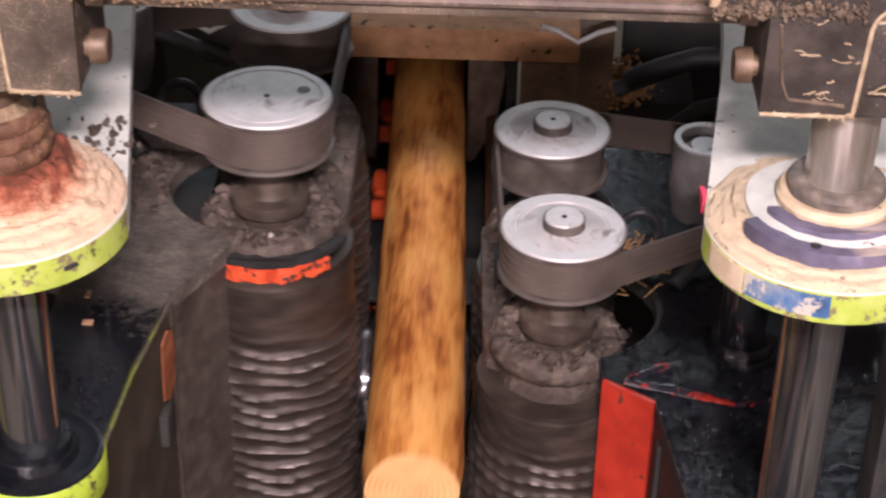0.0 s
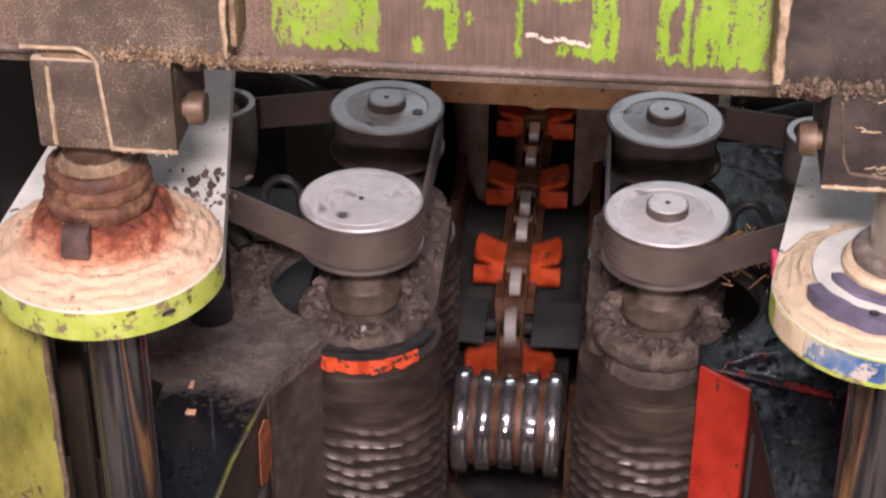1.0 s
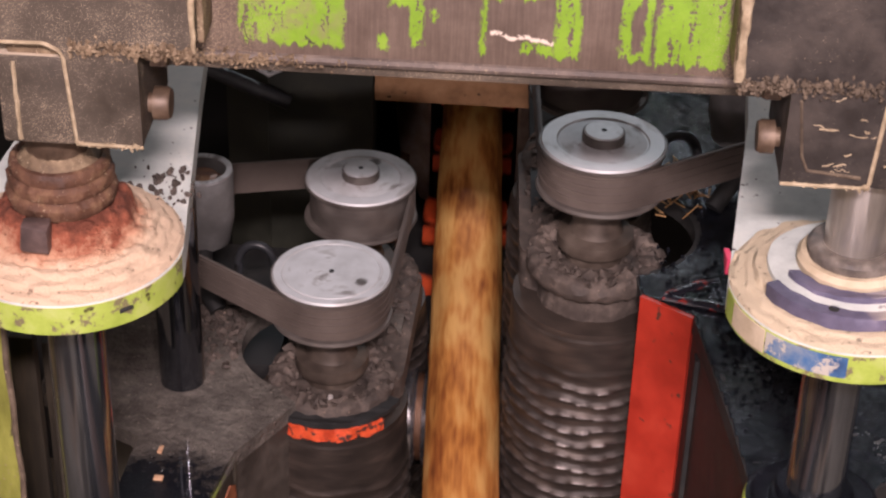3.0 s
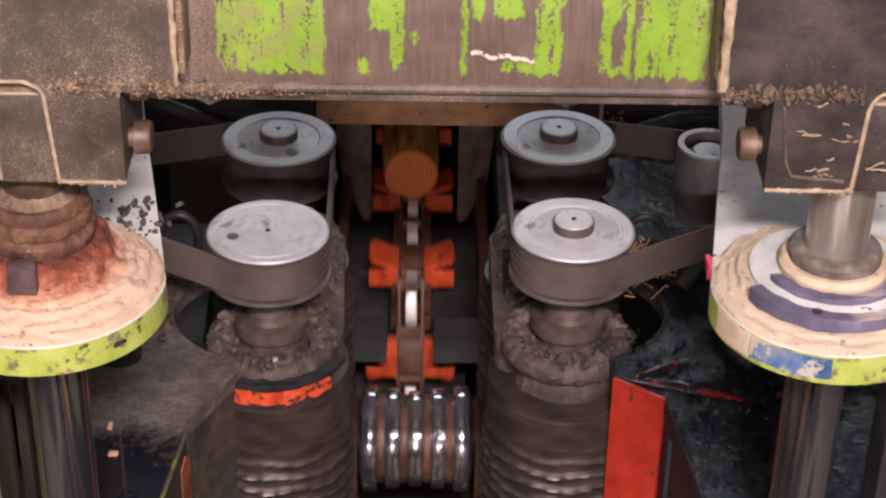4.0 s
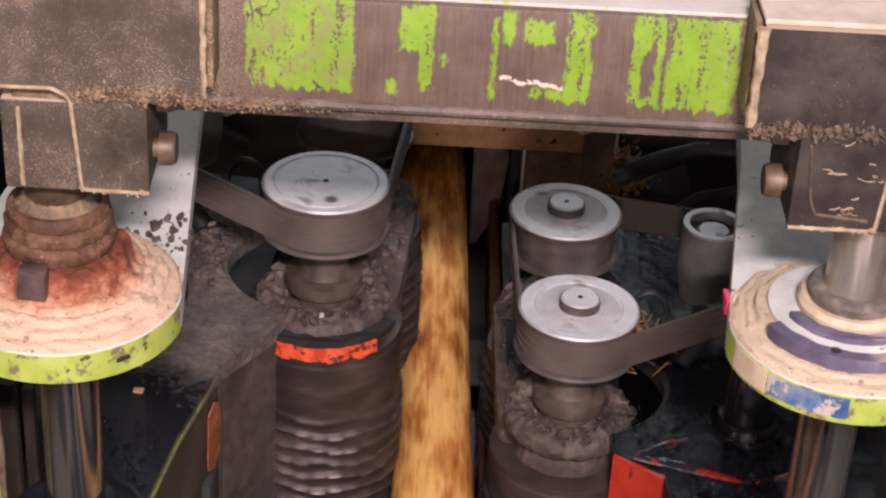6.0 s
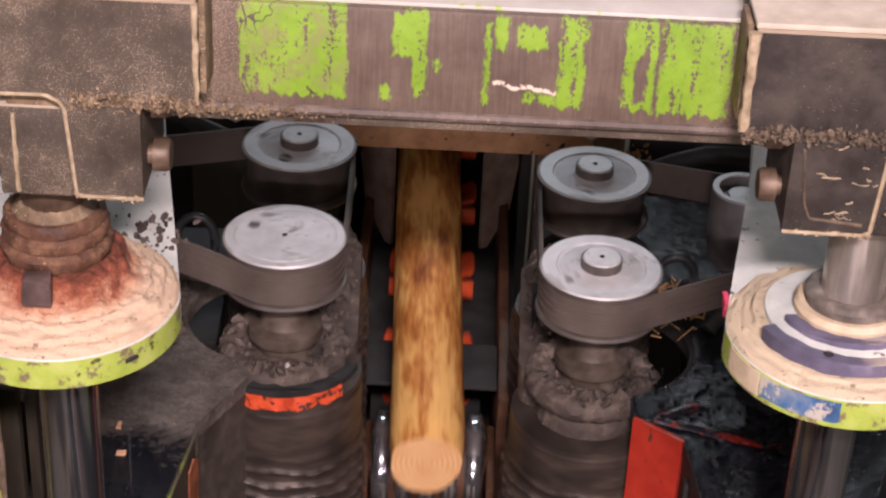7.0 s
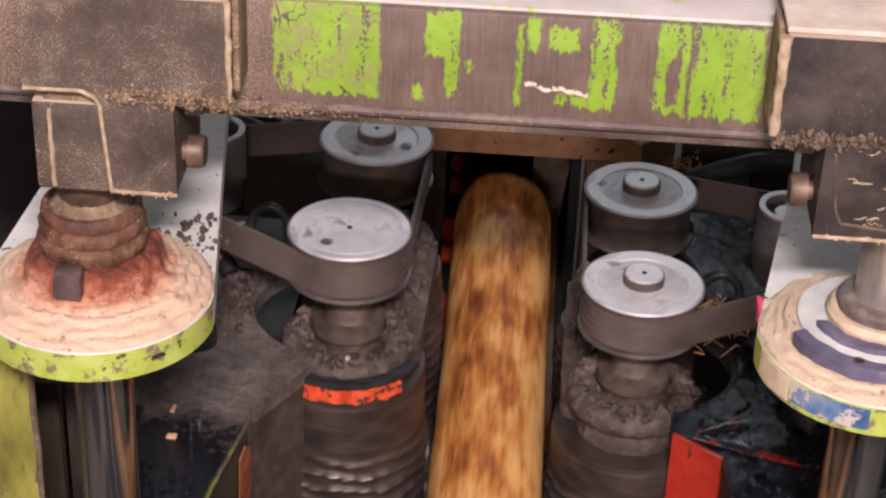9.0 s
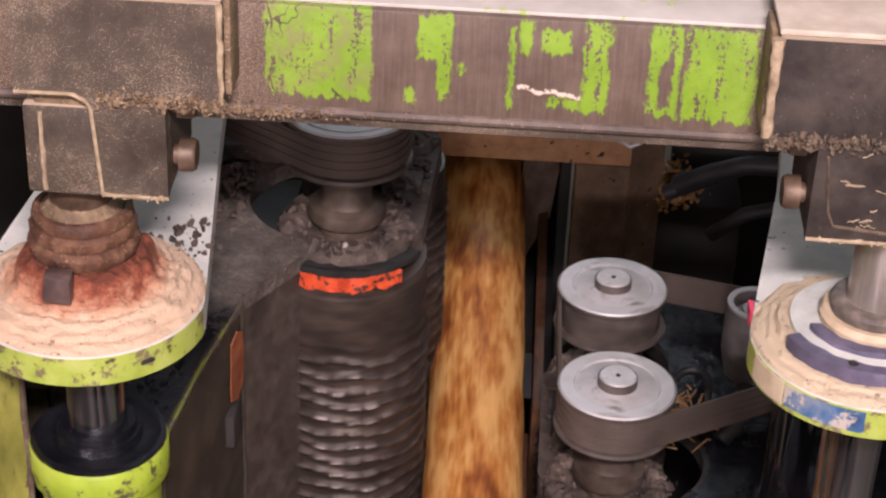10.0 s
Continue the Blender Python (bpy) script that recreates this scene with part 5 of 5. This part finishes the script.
for _ in range(15):
    FLIGHTS.append(copy_thing(first, pose(0.02, 0, 0.87)))
portal()
surroundings()
LOGS = [
    (log((0.8, 0.39, 0.11), (0.62, 0.32, 0.12), (0.82, 0.5, 0.22), 0.08, 0.098, "debarked golden log with a pale sawn butt", 1.0), [(0.0, -0.39 + 3.9), (0.5, 0.549 + 3.9), (1.0, 1.5 + 3.9), (10.0, 1.5 + 3.9 + 9 * 1.75)], [(0.0, 0), (10.0, 0)]),
    (log((0.8, 0.44, 0.14), (0.46, 0.1, 0.022), (0.62, 0.2, 0.05), 0.09, 0.075, "slim debarked log with an orange sawn end", 5.0), [(0.0, 0.305 - 1.5 * 1.8), (1.5, 0.305), (2.0, 1.24), (3.3, 3.65), (3.5, 3.922), (4.0, 5.0), (10.0, 15.5)], [(0.0, 0), (1.7, 0), (1.95, -45), (2.2, -95), (2.7, -110), (10, -110)]),
    (log((0.92, 0.53, 0.17), (0.6, 0.3, 0.12), (0.74, 0.46, 0.22), 0.09, 0.081, "debarked yellow log with brown bast streaks", 9.0), [(0.0, 0.345 - 5.0 * 1.75), (5.0, 0.345), (6.0, 2.1), (7.5, 4.759), (10.0, 9.15)], [(0.0, 0), (5.1, 0), (5.3, 40), (5.5, 80), (6.2, 110), (10, 110)]),
    (log((0.88, 0.5, 0.17), (0.6, 0.3, 0.1), (0.78, 0.5, 0.22), 0.124, 0.1, "thick debarked log with dark bast flecks", 14.0), [(0.0, 0.13 - 8.5 * 1.75), (8.5, 0.13), (9.0, 1.008), (10.0, 2.76)], [(0.0, 0), (8.7, 0), (9.0, 30), (9.3, 85), (9.6, 140), (10.0, 190)]),
]


def spline(rows, t):
    for (t0, a), (t1, b) in zip(rows, rows[1:]):
        if t <= t1:
            return a + (b - a) * (t - t0) / (t1 - t0)
    return rows[-1][1]


# seconds, swing in degrees, height of the pulley tops
ARM_LEFT = [(0, -0.69, 1.616), (0.2, -1.9, 1.594), (0.5, 0.16, 1.473), (1, 0.54, 1.494), (1.5, -1.0, 1.48), (2, -1.93, 1.42), (2.2, -2.5, 1.359), (3.3, -1.97, 1.325), (3.5, 1.9, 1.327), (4, 1.45, 1.473),
            (4.5, 0.0, 1.5), (5, -0.39, 1.5), (5.5, -4.93, 1.618), (6, -4.93, 1.645), (6.4, -4.8, 1.645), (7.1, 2.3, 1.495), (7.5, 2.65, 1.486), (8, 2.24, 1.484), (8.5, 0.36, 1.48), (9, -1.72, 1.539), (9.5, -2.68, 1.712), (10, -2.76, 1.816)]
ARM_RIGHT = [(0, 0.6, 1.351), (0.2, 0.2, 1.4), (0.5, -1.09, 1.496), (1, -0.74, 1.502), (1.5, 0.57, 1.501), (2, 1.24, 1.6), (2.2, 2.08, 1.665), (3.3, 2.0, 1.667), (3.5, 3.96, 1.644), (4, -0.15, 1.492),
             (4.5, 0.0, 1.5), (5, 2.24, 1.512), (5.5, -0.39, 1.396), (6, 0.43, 1.374), (6.4, 0.4, 1.374), (7.1, -1.8, 1.485), (7.5, -1.9, 1.492), (8, -1.88, 1.505), (8.5, 0.01, 1.504), (9, -1.94, 1.447), (9.5, -0.86, 1.294), (10, -0.89, 1.209)]


def loop_pose(d):
    """Place on the chain's loop after d metres: top run, rear turn, return, front turn."""
    r = PITCH / math.pi
    run = 7 * PITCH
    d %= 2 * run + 2 * PITCH
    y0, z = 0.62, 0.87
    if d < run:
        return pose(0.02, y0 + d, z)
    d -= run
    if d < PITCH:
        a = d / r
        return pose(0.02, y0 + run + r * math.sin(a), z - r + r * math.cos(a), -math.degrees(a))
    d -= PITCH
    if d < run:
        return pose(0.02, y0 + run - d, z - 2 * r, -180)
    a = (d - run) / r
    return pose(0.02, y0 - r * math.sin(a), z - r - r * math.cos(a), -180 - math.degrees(a))


def motions():
    for side, rows, x in (("left", ARM_LEFT, -0.531), ("right", ARM_RIGHT, 0.668)):
        walk(CARRIAGES[side], [(t, pose(x, -0.8, z, 0, 0, a)) for t, a, z in rows])
        walk(PLATES[side], [(t, pose(x, -0.8, 1.863, 0, 0, a)) for t, a, z in rows])
    for roll, px, py, s, k in ROLLERS:
        walk(roll, [(0.1 * i, pose(px, py, 0, 0, 0, (s * 58.4 * i + 40 * k) % 360)) for i in range(101)])
    for k, ob in enumerate(FLIGHTS):
        walk(ob, [(i / 15, loop_pose(0.978 - 0.62 + PITCH * k + SPEED * (i / 15 - 4.5))) for i in range(151)])
    walk(WHEEL, [(0.1 * i, pose(0.035, 0.235, 0.755, -82 * i % 360)) for i in range(101)])
    # seconds, sideways place between the rollers, slant of the stem
    sway = (((0, 0.048, -0.008), (0.4, 0.045, 0.0), (0.6, 0.02, 0.0), (10, 0.02, 0.0)),
            ((0, 0.055, -0.01), (1.6, 0.061, -0.018), (2.0, 0.06, -0.028), (2.2, 0.058, -0.035), (3.3, 0.057, -0.035), (3.5, 0.037, -0.032), (3.9, 0.03, -0.02), (4.6, 0.03, 0.0), (10, 0.03, 0.0)),
            ((0, 0.07, 0.01), (5.2, 0.07, 0.012), (5.5, 0.077, 0.006), (5.8, 0.057, -0.018), (6.2, 0.053, -0.016), (7.3, 0.02, -0.036), (7.5, 0.02, -0.033), (8.2, 0.02, 0.0), (10, 0.02, 0.0)),
            ((0, 0.055, -0.02), (8.6, 0.057, -0.022), (8.8, 0.08, -0.015), (9.0, 0.078, -0.016), (9.2, 0.069, -0.027), (9.4, 0.059, -0.035), (10, 0.06, -0.036)))
    for (ob, path, turn), side, z in zip(LOGS, sway, (0.972, 0.962, 0.962, 0.99)):
        places, slants = [(t, x) for t, x, _ in side], [(t, k) for t, _, k in side]
        rows = []
        for i in range(101):
            y, k = spline(path, 0.1 * i), spline(slants, 0.1 * i)
            rows.append((0.1 * i, pose(spline(places, 0.1 * i) + k * (y - 0.2), y, z, 0, spline(turn, 0.1 * i), -math.degrees(math.atan(k)))))
        walk(ob, rows)


motions()
